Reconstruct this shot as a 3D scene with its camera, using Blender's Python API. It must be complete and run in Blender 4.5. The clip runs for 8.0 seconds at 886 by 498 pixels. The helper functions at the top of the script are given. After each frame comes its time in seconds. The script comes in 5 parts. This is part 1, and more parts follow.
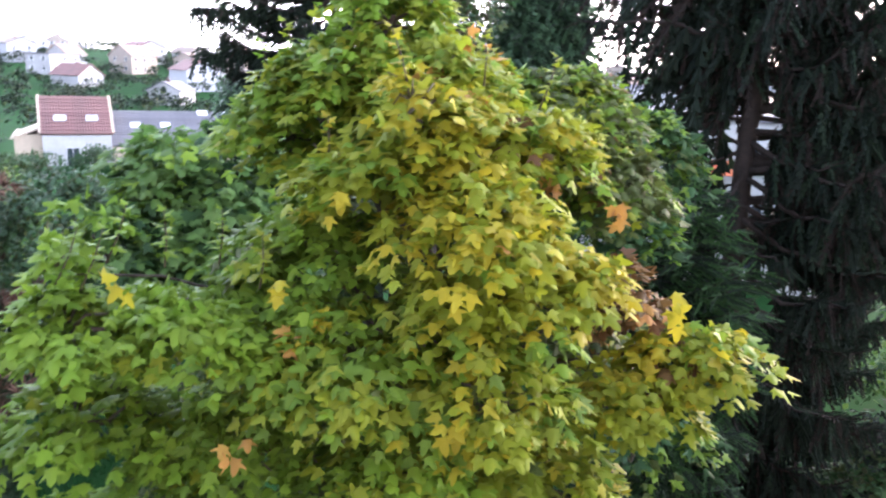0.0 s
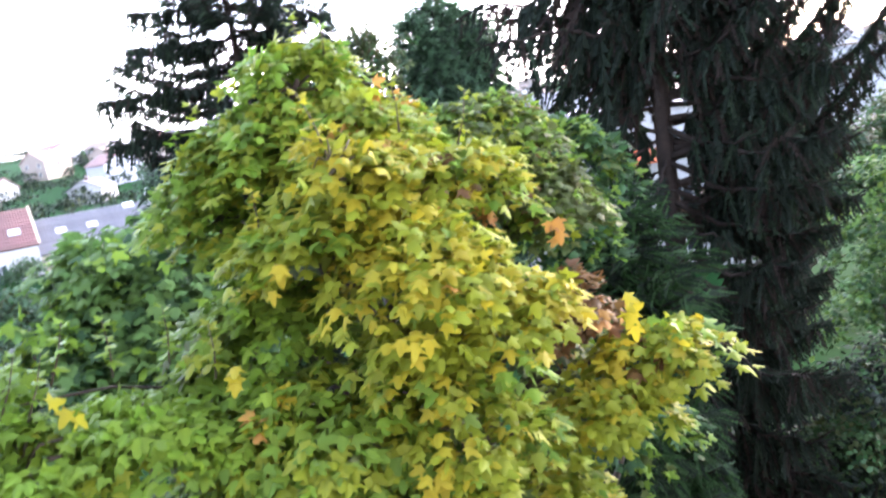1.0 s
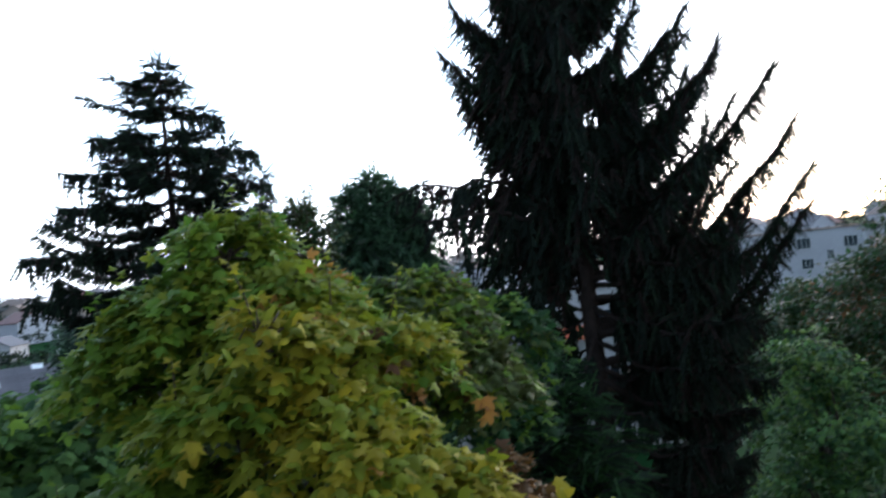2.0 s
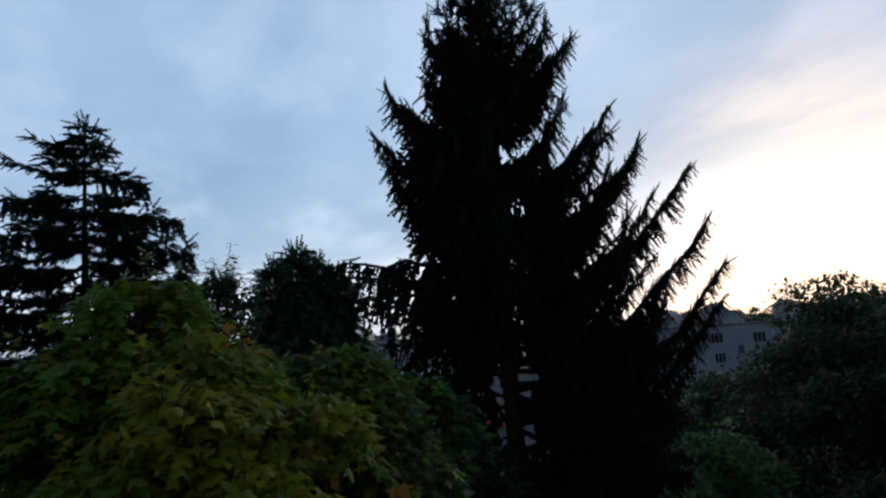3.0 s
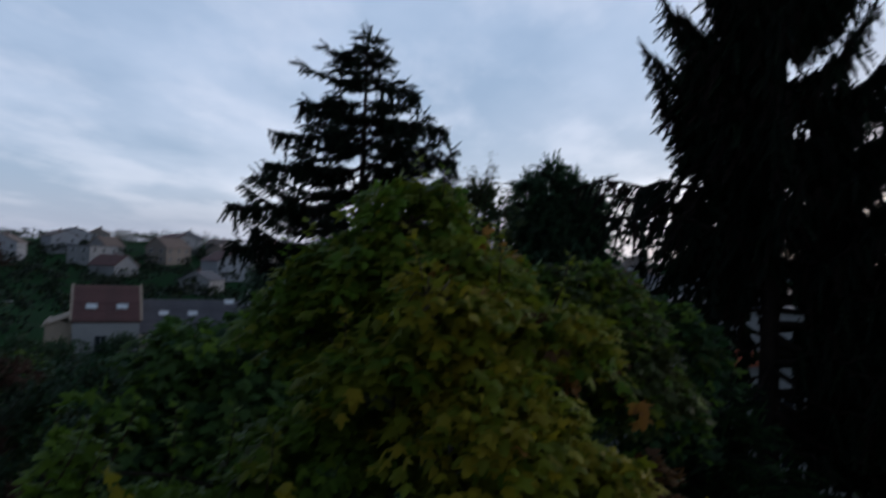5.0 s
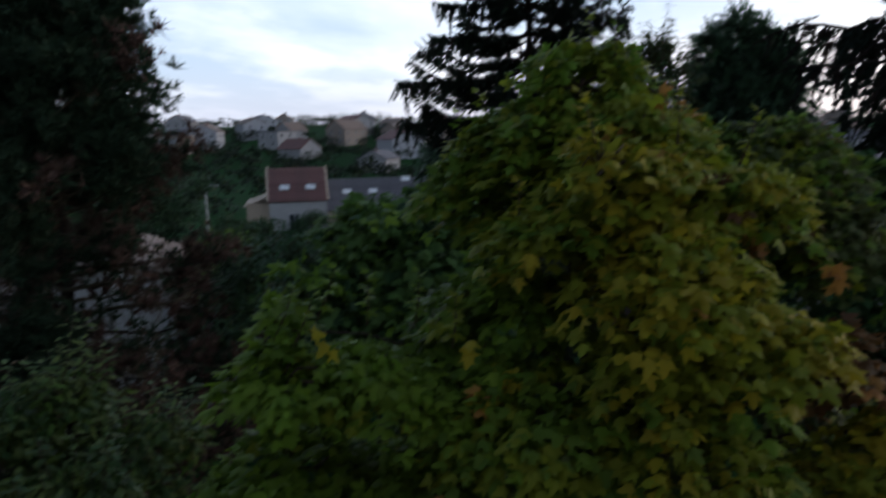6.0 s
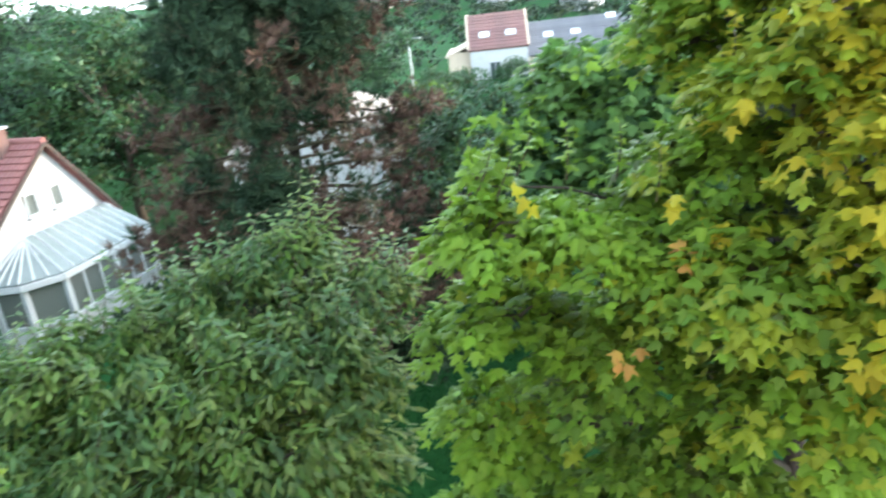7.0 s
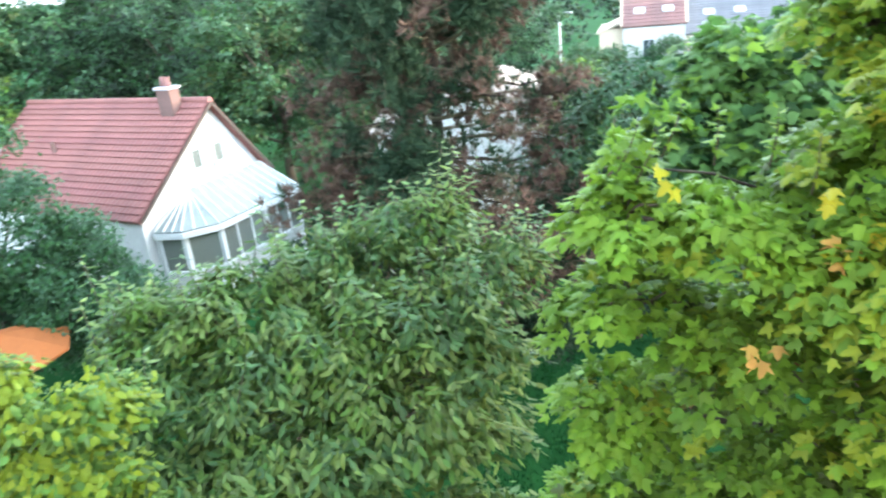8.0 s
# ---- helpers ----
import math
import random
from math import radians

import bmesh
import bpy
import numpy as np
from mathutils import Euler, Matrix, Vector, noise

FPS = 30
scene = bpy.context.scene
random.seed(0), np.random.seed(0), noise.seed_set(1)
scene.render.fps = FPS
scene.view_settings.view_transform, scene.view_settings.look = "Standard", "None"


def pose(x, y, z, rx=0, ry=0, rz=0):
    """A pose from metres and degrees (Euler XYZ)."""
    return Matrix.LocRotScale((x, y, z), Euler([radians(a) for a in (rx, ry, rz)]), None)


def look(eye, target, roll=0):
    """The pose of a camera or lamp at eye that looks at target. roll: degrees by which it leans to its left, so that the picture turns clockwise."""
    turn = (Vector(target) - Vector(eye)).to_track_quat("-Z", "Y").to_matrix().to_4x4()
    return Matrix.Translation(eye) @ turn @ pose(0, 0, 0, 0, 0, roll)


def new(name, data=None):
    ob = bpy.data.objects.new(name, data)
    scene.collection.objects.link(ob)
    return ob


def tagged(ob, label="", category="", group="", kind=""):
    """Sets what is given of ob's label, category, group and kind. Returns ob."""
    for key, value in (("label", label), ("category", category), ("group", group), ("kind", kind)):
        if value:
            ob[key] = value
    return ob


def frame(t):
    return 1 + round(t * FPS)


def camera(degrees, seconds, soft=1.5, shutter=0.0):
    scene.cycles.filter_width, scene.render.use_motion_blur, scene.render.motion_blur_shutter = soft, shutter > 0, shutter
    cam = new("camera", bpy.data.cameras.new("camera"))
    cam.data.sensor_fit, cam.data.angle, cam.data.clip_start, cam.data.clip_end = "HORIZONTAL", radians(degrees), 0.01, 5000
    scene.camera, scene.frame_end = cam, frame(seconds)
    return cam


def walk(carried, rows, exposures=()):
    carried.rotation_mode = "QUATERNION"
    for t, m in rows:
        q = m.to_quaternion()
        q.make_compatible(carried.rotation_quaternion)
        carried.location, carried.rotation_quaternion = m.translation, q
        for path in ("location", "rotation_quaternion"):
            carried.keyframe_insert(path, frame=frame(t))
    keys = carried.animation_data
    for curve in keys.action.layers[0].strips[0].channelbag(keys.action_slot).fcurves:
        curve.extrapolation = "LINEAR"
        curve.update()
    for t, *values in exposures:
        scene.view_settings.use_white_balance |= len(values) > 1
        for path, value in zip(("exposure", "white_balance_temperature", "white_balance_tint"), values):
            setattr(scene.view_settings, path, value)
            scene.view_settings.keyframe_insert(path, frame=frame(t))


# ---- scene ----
EYE = 11.5          # height of the balcony's handrail view above the garden, in metres
LENS = 63.2


def seat(x, y, z, yaw, pitch, roll):
    """A camera pose from metres beside the balcony point, and yaw to the left, pitch up and roll in degrees."""
    p, w = radians(pitch), radians(yaw)
    ahead = Vector((-math.sin(w) * math.cos(p), math.cos(w) * math.cos(p), math.sin(p)))
    eye = Vector((x, y, EYE + z))
    return look(eye, eye + ahead, roll)


cam = camera(LENS, 8.0, soft=2.2, shutter=0.5)
walk(cam, [
    (0.0, seat(-0.038, -0.006, -0.040, 0.02, -13.97, 2.36)),
    (0.5, seat(-0.025, 0.001, -0.018, -2.31, -12.68, -1.79)),
    (1.0, seat(-0.007, 0.007, -0.001, -4.14, -11.40, -8.60)),
    (1.5, seat(-0.008, 0.011, 0.002, -7.42, -3.73, -7.35)),
    (2.0, seat(0.001, 0.019, 0.019, -11.25, 1.34, -6.11)),
    (3.3, seat(0.020, 0.051, 0.014, -18.33, 8.39, -3.64)),
    (3.5, seat(0.012, 0.030, 0.011, -17.95, 8.98, -3.20)),
    (4.0, seat(0.010, 0.028, 0.010, -16.02, 9.51, -3.14)),
    (4.2, seat(0.004, 0.024, 0.012, -10.94, 9.49, -1.54)),
    (5.3, seat(-0.012, -0.004, -0.011, 6.01, -2.96, 1.50)),
    (5.5, seat(-0.011, -0.011, -0.011, 9.14, -4.85, 0.50)),
    (6.0, seat(-0.012, -0.027, -0.021, 15.80, -9.50, -0.90)),
    (6.5, seat(0.001, -0.028, 0.003, 25.22, -16.75, -4.00)),
    (7.0, seat(0.006, -0.006, 0.010, 33.24, -20.46, -6.83)),
    (7.5, seat(0.011, -0.010, 0.015, 39.40, -21.66, -8.08)),
    (8.0, seat(0.033, -0.053, 0.015, 44.62, -21.19, -6.26)),
], exposures=[
    (0.0, 4.54, 6850, 29), (0.5, 4.74, 6850, 29), (1.0, 4.89, 6750, 29), (1.4, 4.59, 6750, 28), (1.8, 3.50, 6300, 17), (2.2, 1.50, 6100, 13),
    (2.7, 0.40, 5900, 12), (3.3, -0.10, 5700, 12), (4.2, -0.15, 5700, 12), (5.3, 0.30, 6400, 20), (5.8, 0.60, 6500, 20), (6.1, 1.20, 6500, 18),
    (6.3, 2.30, 6600, 16), (6.5, 3.19, 6800, 14), (6.8, 4.24, 6900, 8), (7.0, 4.64, 7000, 6), (7.5, 4.99, 6900, 5), (8.0, 5.14, 6800, 5)])

# ---- world and sun ----
SUN_AZ, SUN_EL = 46.0, 7.0


def bearing(az, el=0.0):
    """Unit vector at an azimuth to the right of +y and an elevation, in degrees."""
    a, e = radians(az), radians(el)
    return Vector((math.sin(a) * math.cos(e), math.cos(a) * math.cos(e), math.sin(e)))


def make_world():
    w = bpy.data.worlds.new("evening_sky")
    scene.world = w
    w.use_nodes = True
    nt = w.node_tree
    nt.nodes.clear()
    L = nt.links.new

    def math_(op, a, b=None, clamp=False):
        n = nt.nodes.new("ShaderNodeMath")
        n.operation, n.use_clamp = op, clamp
        for i, v in enumerate((a, b)):
            if v is None:
                continue
            if isinstance(v, (int, float)):
                n.inputs[i].default_value = v
            else:
                L(v, n.inputs[i])
        return n.outputs[0]

    def mix(f, a, b, blend="MIX"):
        n = nt.nodes.new("ShaderNodeMix")
        n.data_type, n.blend_type = "RGBA", blend
        for i, v in ((0, f), (6, a), (7, b)):
            if isinstance(v, (int, float)):
                n.inputs[i].default_value = v
            elif isinstance(v, tuple):
                n.inputs[i].default_value = (*v, 1)
            else:
                L(v, n.inputs[i])
        return n.outputs[2]

    def ramp(f, lo, hi):
        n = nt.nodes.new("ShaderNodeMapRange")
        n.interpolation_type = "SMOOTHSTEP"
        L(f, n.inputs[0])
        n.inputs[1].default_value, n.inputs[2].default_value = lo, hi
        return n.outputs[0]

    coords = nt.nodes.new("ShaderNodeTexCoord").outputs["Generated"]
    sep = nt.nodes.new("ShaderNodeSeparateXYZ")
    L(coords, sep.inputs[0])
    up = math_("ADD", math_("MAXIMUM", sep.outputs[2], 0.0), 0.10)
    flat = nt.nodes.new("ShaderNodeCombineXYZ")
    L(math_("DIVIDE", sep.outputs[0], up), flat.inputs[0])
    L(math_("DIVIDE", sep.outputs[1], up), flat.inputs[1])

    def clouds(scale, detail, rough, shift, stretch):
        m = nt.nodes.new("ShaderNodeMapping")
        L(flat.outputs[0], m.inputs[0])
        m.inputs[1].default_value = shift
        m.inputs[2].default_value = (0, 0, radians(-22))
        m.inputs[3].default_value = stretch
        n = nt.nodes.new("ShaderNodeTexNoise")
        L(m.outputs[0], n.inputs["Vector"])
        n.inputs["Scale"].default_value, n.inputs["Detail"].default_value, n.inputs["Roughness"].default_value = scale, detail, rough
        return n.outputs[0]

    big = clouds(0.55, 6, 0.5, (6.4, 2.3, 0), (1, 0.6, 1))
    fine = clouds(1.5, 7, 0.55, (0.4, 5.2, 0), (1, 0.5, 1))
    sky = nt.nodes.new("ShaderNodeTexSky")
    sky.sky_type, sky.sun_disc = "NISHITA", False
    sky.sun_elevation, sky.sun_rotation = radians(SUN_EL), radians(SUN_AZ)
    gap = mix(1.0, sky.outputs[0], (0.085, 0.085, 0.085), "MULTIPLY")
    # cloud deck: slate undersides, paler folds, brighter towards the horizon and the hidden sun
    deck = mix(ramp(big, 0.36, 0.66), (0.19, 0.29, 0.40), (0.36, 0.455, 0.56))
    deck = mix(math_("MULTIPLY", ramp(fine, 0.44, 0.64), 0.5), deck, (0.52, 0.58, 0.65))
    dot = nt.nodes.new("ShaderNodeVectorMath")
    dot.operation = "DOT_PRODUCT"
    L(coords, dot.inputs[0])
    dot.inputs[1].default_value = bearing(SUN_AZ, SUN_EL)
    toward = dot.outputs["Value"]
    # a pale belt over the horizon, which thins to a slate bank away from the sunset
    low = math_("SUBTRACT", 1.0, ramp(sep.outputs[2], 0.02, 0.30))
    low = math_("MULTIPLY", low, math_("ADD", 0.35, math_("MULTIPLY", ramp(toward, 0.30, 0.85), 0.65)))
    bank = math_("MULTIPLY", math_("SUBTRACT", 1.0, ramp(sep.outputs[2], 0.0, 0.10)), math_("SUBTRACT", 1.0, ramp(toward, 0.35, 0.80)))
    deck = mix(math_("MULTIPLY", math_("MULTIPLY", low, 0.72), math_("ADD", 0.45, math_("MULTIPLY", ramp(big, 0.40, 0.60), 0.55))), deck, (0.78, 0.79, 0.82))
    deck = mix(math_("MULTIPLY", bank, 0.8), deck, (0.27, 0.33, 0.42))
    body = mix(0.22, deck, gap)
    glow = math_("POWER", math_("MAXIMUM", dot.outputs["Value"], 0.0), 34.0)
    halo = math_("POWER", math_("MAXIMUM", dot.outputs["Value"], 0.0), 140.0)
    veil = math_("ADD", 0.25, math_("MULTIPLY", ramp(fine, 0.40, 0.60), 0.75))
    body = mix(math_("MULTIPLY", math_("MULTIPLY", glow, 0.6), veil), body, (0.60, 0.49, 0.45))
    body = mix(math_("MULTIPLY", math_("MULTIPLY", halo, 0.95), veil), body, (1.25, 0.94, 0.58))
    # the deck darkens overhead and away from the sunset
    body = mix(1.0, body, (1.4, 1.4, 1.4), "MULTIPLY")
    body = mix(ramp(sep.outputs[2], 0.42, 0.80), body, mix(1.0, body, (0.20, 0.21, 0.23), "MULTIPLY"))
    body = mix(ramp(toward, 0.05, -0.75), body, mix(1.0, body, (0.32, 0.34, 0.37), "MULTIPLY"))
    bg = nt.nodes.new("ShaderNodeBackground")
    L(body, bg.inputs[0])
    bg.inputs[1].default_value = 1.0
    out = nt.nodes.new("ShaderNodeOutputWorld")
    L(bg.outputs[0], out.inputs[0])


make_world()
sun = new("sun", bpy.data.lights.new("sun", "SUN"))
sun.data.energy, sun.data.angle, sun.data.color = 0.35, radians(20), (1.0, 0.86, 0.7)
sun.matrix_world = look(bearing(SUN_AZ, 14) * 50, (0, 0, 0))


# ---- materials ----
def material(name, color, color2=None, rough=0.8, scale=8.0, metal=0.0, bump=0.15, island=0.0, trans=0.0, obrandom=0.0, spec=0.3):
    """A surface with a base colour, a second colour in large and small patches, fine relief, and a spread from piece to piece."""
    m = bpy.data.materials.new(name)
    m.use_nodes = True
    nt = m.node_tree
    L = nt.links.new
    bsdf = nt.nodes["Principled BSDF"]
    bsdf.inputs["Roughness"].default_value, bsdf.inputs["Metallic"].default_value = rough, metal
    bsdf.inputs["Specular IOR Level"].default_value = spec
    geo = nt.nodes.new("ShaderNodeNewGeometry")
    tex = nt.nodes.new("ShaderNodeTexCoord")

    def noise_(sc, det=5):
        n = nt.nodes.new("ShaderNodeTexNoise")
        L(tex.outputs["Object"], n.inputs["Vector"])
        n.inputs["Scale"].default_value, n.inputs["Detail"].default_value = sc, det
        return n.outputs[0]

    fine, broad = noise_(scale), noise_(scale * 0.13, 3)
    add = nt.nodes.new("ShaderNodeMath")
    add.operation = "MULTIPLY_ADD"
    L(broad, add.inputs[0])
    add.inputs[1].default_value = 1.1
    L(fine, add.inputs[2])
    rng = nt.nodes.new("ShaderNodeMapRange")
    L(add.outputs[0], rng.inputs[0])
    rng.inputs[1].default_value, rng.inputs[2].default_value = 0.75, 1.35
    mx = nt.nodes.new("ShaderNodeMix")
    mx.data_type = "RGBA"
    L(rng.outputs[0], mx.inputs[0])
    c2 = color2 or tuple(c * 0.72 for c in color)
    mx.inputs[6].default_value, mx.inputs[7].default_value = (*color, 1), (*c2, 1)
    col = mx.outputs[2]
    if island or obrandom:
        hsv = nt.nodes.new("ShaderNodeHueSaturation")
        L(col, hsv.inputs["Color"])
        spread = island or obrandom
        src = geo.outputs["Random Per Island"]
        if obrandom:
            src = nt.nodes.new("ShaderNodeObjectInfo").outputs["Random"]
        v = nt.nodes.new("ShaderNodeMapRange")
        L(src, v.inputs[0])
        v.inputs[3].default_value, v.inputs[4].default_value = 1 - spread, 1 + spread
        L(v.outputs[0], hsv.inputs["Value"])
        h = nt.nodes.new("ShaderNodeMath")
        h.operation = "MULTIPLY_ADD"
        frac = nt.nodes.new("ShaderNodeMath")
        frac.operation = "FRACT"
        mul = nt.nodes.new("ShaderNodeMath")
        mul.operation = "MULTIPLY"
        L(src, mul.inputs[0])
        mul.inputs[1].default_value = 7.31
        L(mul.outputs[0], frac.inputs[0])
        L(frac.outputs[0], h.inputs[0])
        h.inputs[1].default_value, h.inputs[2].default_value = spread * 0.10, 0.5 - spread * 0.05
        L(h.outputs[0], hsv.inputs["Hue"])
        col = hsv.outputs[0]
    L(col, bsdf.inputs["Base Color"])
    if bump:
        b = nt.nodes.new("ShaderNodeBump")
        b.inputs["Strength"].default_value, b.inputs["Distance"].default_value = bump, 0.02
        L(fine, b.inputs["Height"])
        L(b.outputs[0], bsdf.inputs["Normal"])
    if trans:
        t = nt.nodes.new("ShaderNodeBsdfTranslucent")
        L(col, t.inputs[0])
        ms = nt.nodes.new("ShaderNodeMixShader")
        ms.inputs[0].default_value = trans
        L(bsdf.outputs[0], ms.inputs[1])
        L(t.outputs[0], ms.inputs[2])
        L(ms.outputs[0], nt.nodes["Material Output"].inputs[0])
    return m


def glass(name, tint=(0.03, 0.04, 0.05), rough=0.06):
    m = bpy.data.materials.new(name)
    m.use_nodes = True
    b = m.node_tree.nodes["Principled BSDF"]
    b.inputs["Base Color"].default_value = (*tint, 1)
    b.inputs["Roughness"].default_value, b.inputs["Specular IOR Level"].default_value = rough, 0.8
    return m


def leaf_mat(name, a, b, spread=0.3, trans=0.42, scale=3.0, rough=0.55, spec=0.22):
    return material(name, a, b, rough=rough, scale=scale, bump=0.0, island=spread, trans=trans, spec=spec)


M_GREEN = leaf_mat("maple_green", (0.125, 0.215, 0.023), (0.084, 0.168, 0.021), 0.2)
M_BRIGHT = leaf_mat("maple_bright_green", (0.170, 0.285, 0.027), (0.125, 0.235, 0.025), 0.16)
M_SAPLING = leaf_mat("sapling_green", (0.098, 0.190, 0.046), (0.070, 0.150, 0.040), 0.2)
M_LIME = leaf_mat("maple_lime", (0.225, 0.265, 0.021), (0.165, 0.222, 0.021), 0.16)
M_YELLOW = leaf_mat("maple_yellow", (0.36, 0.31, 0.022), (0.27, 0.265, 0.022), 0.15)
M_ORANGE = leaf_mat("maple_orange", (0.440, 0.216, 0.056), (0.336, 0.200, 0.048), 0.2)
M_BROWN = leaf_mat("maple_brown", (0.140, 0.073, 0.025), (0.098, 0.059, 0.021), 0.3)
M_DEEP = leaf_mat("leaf_deep_green", (0.036, 0.092, 0.028), (0.024, 0.064, 0.022))
M_BLUISH = leaf_mat("leaf_blue_green", (0.055, 0.112, 0.056), (0.040, 0.084, 0.045))
# Dull green with the weaker light of the rear boughs painted in.
M_SHADED = leaf_mat("maple_shaded_green", (0.078, 0.105, 0.026), (0.055, 0.082, 0.022), 0.22)
M_OLIVE = leaf_mat("leaf_olive", (0.051, 0.069, 0.021), (0.033, 0.051, 0.018))
M_CHERRY = leaf_mat("cherry_leaf", (0.078, 0.150, 0.036), (0.050, 0.110, 0.030), spec=0.38)
M_CHERRY2 = leaf_mat("cherry_leaf_pale", (0.145, 0.205, 0.042), (0.098, 0.158, 0.038), spec=0.38)
M_FRESH = leaf_mat("fresh_leaf", (0.119, 0.196, 0.035), (0.084, 0.161, 0.032))
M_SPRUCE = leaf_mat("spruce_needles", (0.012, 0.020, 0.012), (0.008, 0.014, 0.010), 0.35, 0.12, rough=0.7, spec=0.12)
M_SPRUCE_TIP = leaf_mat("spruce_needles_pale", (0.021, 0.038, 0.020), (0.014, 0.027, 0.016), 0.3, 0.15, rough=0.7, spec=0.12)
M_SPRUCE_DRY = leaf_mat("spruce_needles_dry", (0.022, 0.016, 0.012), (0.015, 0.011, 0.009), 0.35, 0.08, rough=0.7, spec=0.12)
M_PINE = leaf_mat("pine_needles", (0.023, 0.047, 0.023), (0.016, 0.034, 0.019), 0.35, 0.12, rough=0.7, spec=0.12)
M_PINE_DRY = leaf_mat("pine_needles_dry", (0.105, 0.062, 0.045), (0.072, 0.047, 0.038), 0.35, 0.1, rough=0.7, spec=0.12)
M_FAR = leaf_mat("far_foliage", (0.018, 0.030, 0.018), (0.012, 0.021, 0.014), 0.4, 0.15, 0.4, rough=0.7, spec=0.12)
M_BARK = material("bark", (0.085, 0.065, 0.05), (0.045, 0.035, 0.03), rough=0.95, scale=14, bump=0.8)
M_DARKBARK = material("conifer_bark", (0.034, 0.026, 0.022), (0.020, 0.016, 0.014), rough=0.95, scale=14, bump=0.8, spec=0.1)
M_TWIG = material("twig", (0.10, 0.085, 0.05), (0.06, 0.05, 0.035), rough=0.9, scale=20, bump=0.4)
M_GRASS = material("grass", (0.012, 0.056, 0.015), (0.009, 0.042, 0.012), rough=0.95, scale=1.6, bump=0.6, spec=0.03)
M_BLADE = leaf_mat("grass_blade", (0.013, 0.068, 0.018), (0.010, 0.050, 0.015), 0.25, 0.3, 0.6, rough=0.8, spec=0.05)
M_WHITE = material("white_render", (0.42, 0.415, 0.41), (0.355, 0.35, 0.345), rough=0.85, scale=3, bump=0.1)
M_FARWHITE = material("weathered_white_render", (0.37, 0.365, 0.37), (0.29, 0.285, 0.29), rough=0.9, scale=2, bump=0.1)
M_FARCREAM = material("weathered_cream_render", (0.30, 0.25, 0.215), (0.24, 0.20, 0.175), rough=0.9, scale=2, bump=0.1)
M_CREAM = material("cream_render", (0.50, 0.39, 0.30), (0.43, 0.34, 0.26), rough=0.85, scale=3, bump=0.1)
M_GREYWALL = material("grey_render", (0.40, 0.40, 0.42), (0.34, 0.34, 0.36), rough=0.88, scale=2, bump=0.1)
M_REDTILE = material("red_clay_tile", (0.205, 0.078, 0.070), (0.150, 0.060, 0.056), rough=0.75, scale=5, bump=0.3, obrandom=0.08)
M_PINKTILE = material("faded_red_tile", (0.19, 0.095, 0.088), (0.14, 0.08, 0.076), rough=0.8, scale=5, bump=0.3, obrandom=0.1)
M_SLATE = material("grey_slate", (0.15, 0.145, 0.16), (0.11, 0.11, 0.125), rough=0.7, scale=4, bump=0.2, obrandom=0.1)
M_BROWNTILE = material("brown_tile", (0.24, 0.18, 0.15), (0.18, 0.14, 0.12), rough=0.8, scale=4, bump=0.2)
M_PVC = material("white_pvc", (0.46, 0.465, 0.465), (0.41, 0.415, 0.415), rough=0.4, scale=2, bump=0.02)
M_ROOFSHEET = material("polycarbonate_sheet", (0.20, 0.22, 0.215), (0.15, 0.17, 0.165), rough=0.7, scale=3, bump=0.03, spec=0.2)
M_GLASS = glass("dark_window_glass")
M_VERGLASS = glass("veranda_glass", (0.11, 0.12, 0.11), 0.15)
M_SKYLIGHT = glass("skylight_glass", (0.75, 0.78, 0.80), 0.12)
M_ORANGE_CLOTH = material("orange_canvas", (0.34, 0.10, 0.028), (0.28, 0.085, 0.025), rough=0.9, scale=6, bump=0.1, trans=0.25)
M_METAL = material("grey_metal", (0.35, 0.35, 0.36), (0.28, 0.28, 0.29), rough=0.45, scale=9, metal=0.8, bump=0.05)
M_WOODGREY = material("weathered_wood", (0.22, 0.20, 0.17), (0.14, 0.13, 0.11), rough=0.9, scale=10, bump=0.4, obrandom=0.2)
M_DARKWOOD = material("dark_stained_wood", (0.060, 0.040, 0.034), (0.042, 0.030, 0.026), rough=0.8, scale=9, bump=0.2)
M_BRICK = material("brick_red", (0.135, 0.075, 0.066), (0.10, 0.058, 0.052), rough=0.9, scale=9, bump=0.4)
M_ASPHALT = material("asphalt", (0.055, 0.055, 0.058), (0.04, 0.04, 0.043), rough=0.9, scale=20, bump=0.3)
M_REDCLOTH = material("red_cloth", (0.55, 0.09, 0.06), (0.50, 0.20, 0.08), rough=0.9, scale=6, bump=0.1)
M_SHUTTER = material("grey_shutter", (0.42, 0.43, 0.45), (0.36, 0.37, 0.39), rough=0.6, scale=6, bump=0.05)


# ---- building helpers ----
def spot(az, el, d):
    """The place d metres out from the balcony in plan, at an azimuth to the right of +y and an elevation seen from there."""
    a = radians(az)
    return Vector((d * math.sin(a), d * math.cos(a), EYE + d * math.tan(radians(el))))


def plan(az, d, z=0.0):
    a = radians(az)
    return Vector((d * math.sin(a), d * math.cos(a), z))


def mesh_of(name, verts, faces, mats, slots=None, smooth=False):
    me = bpy.data.meshes.new(name)
    me.from_pydata([tuple(v) for v in verts], [], faces)
    for m in (mats if isinstance(mats, (list, tuple)) else [mats]):
        me.materials.append(m)
    if slots is not None:
        me.polygons.foreach_set("material_index", slots)
    if smooth:
        me.polygons.foreach_set("use_smooth", [True] * len(me.polygons))
    me.update()
    return me


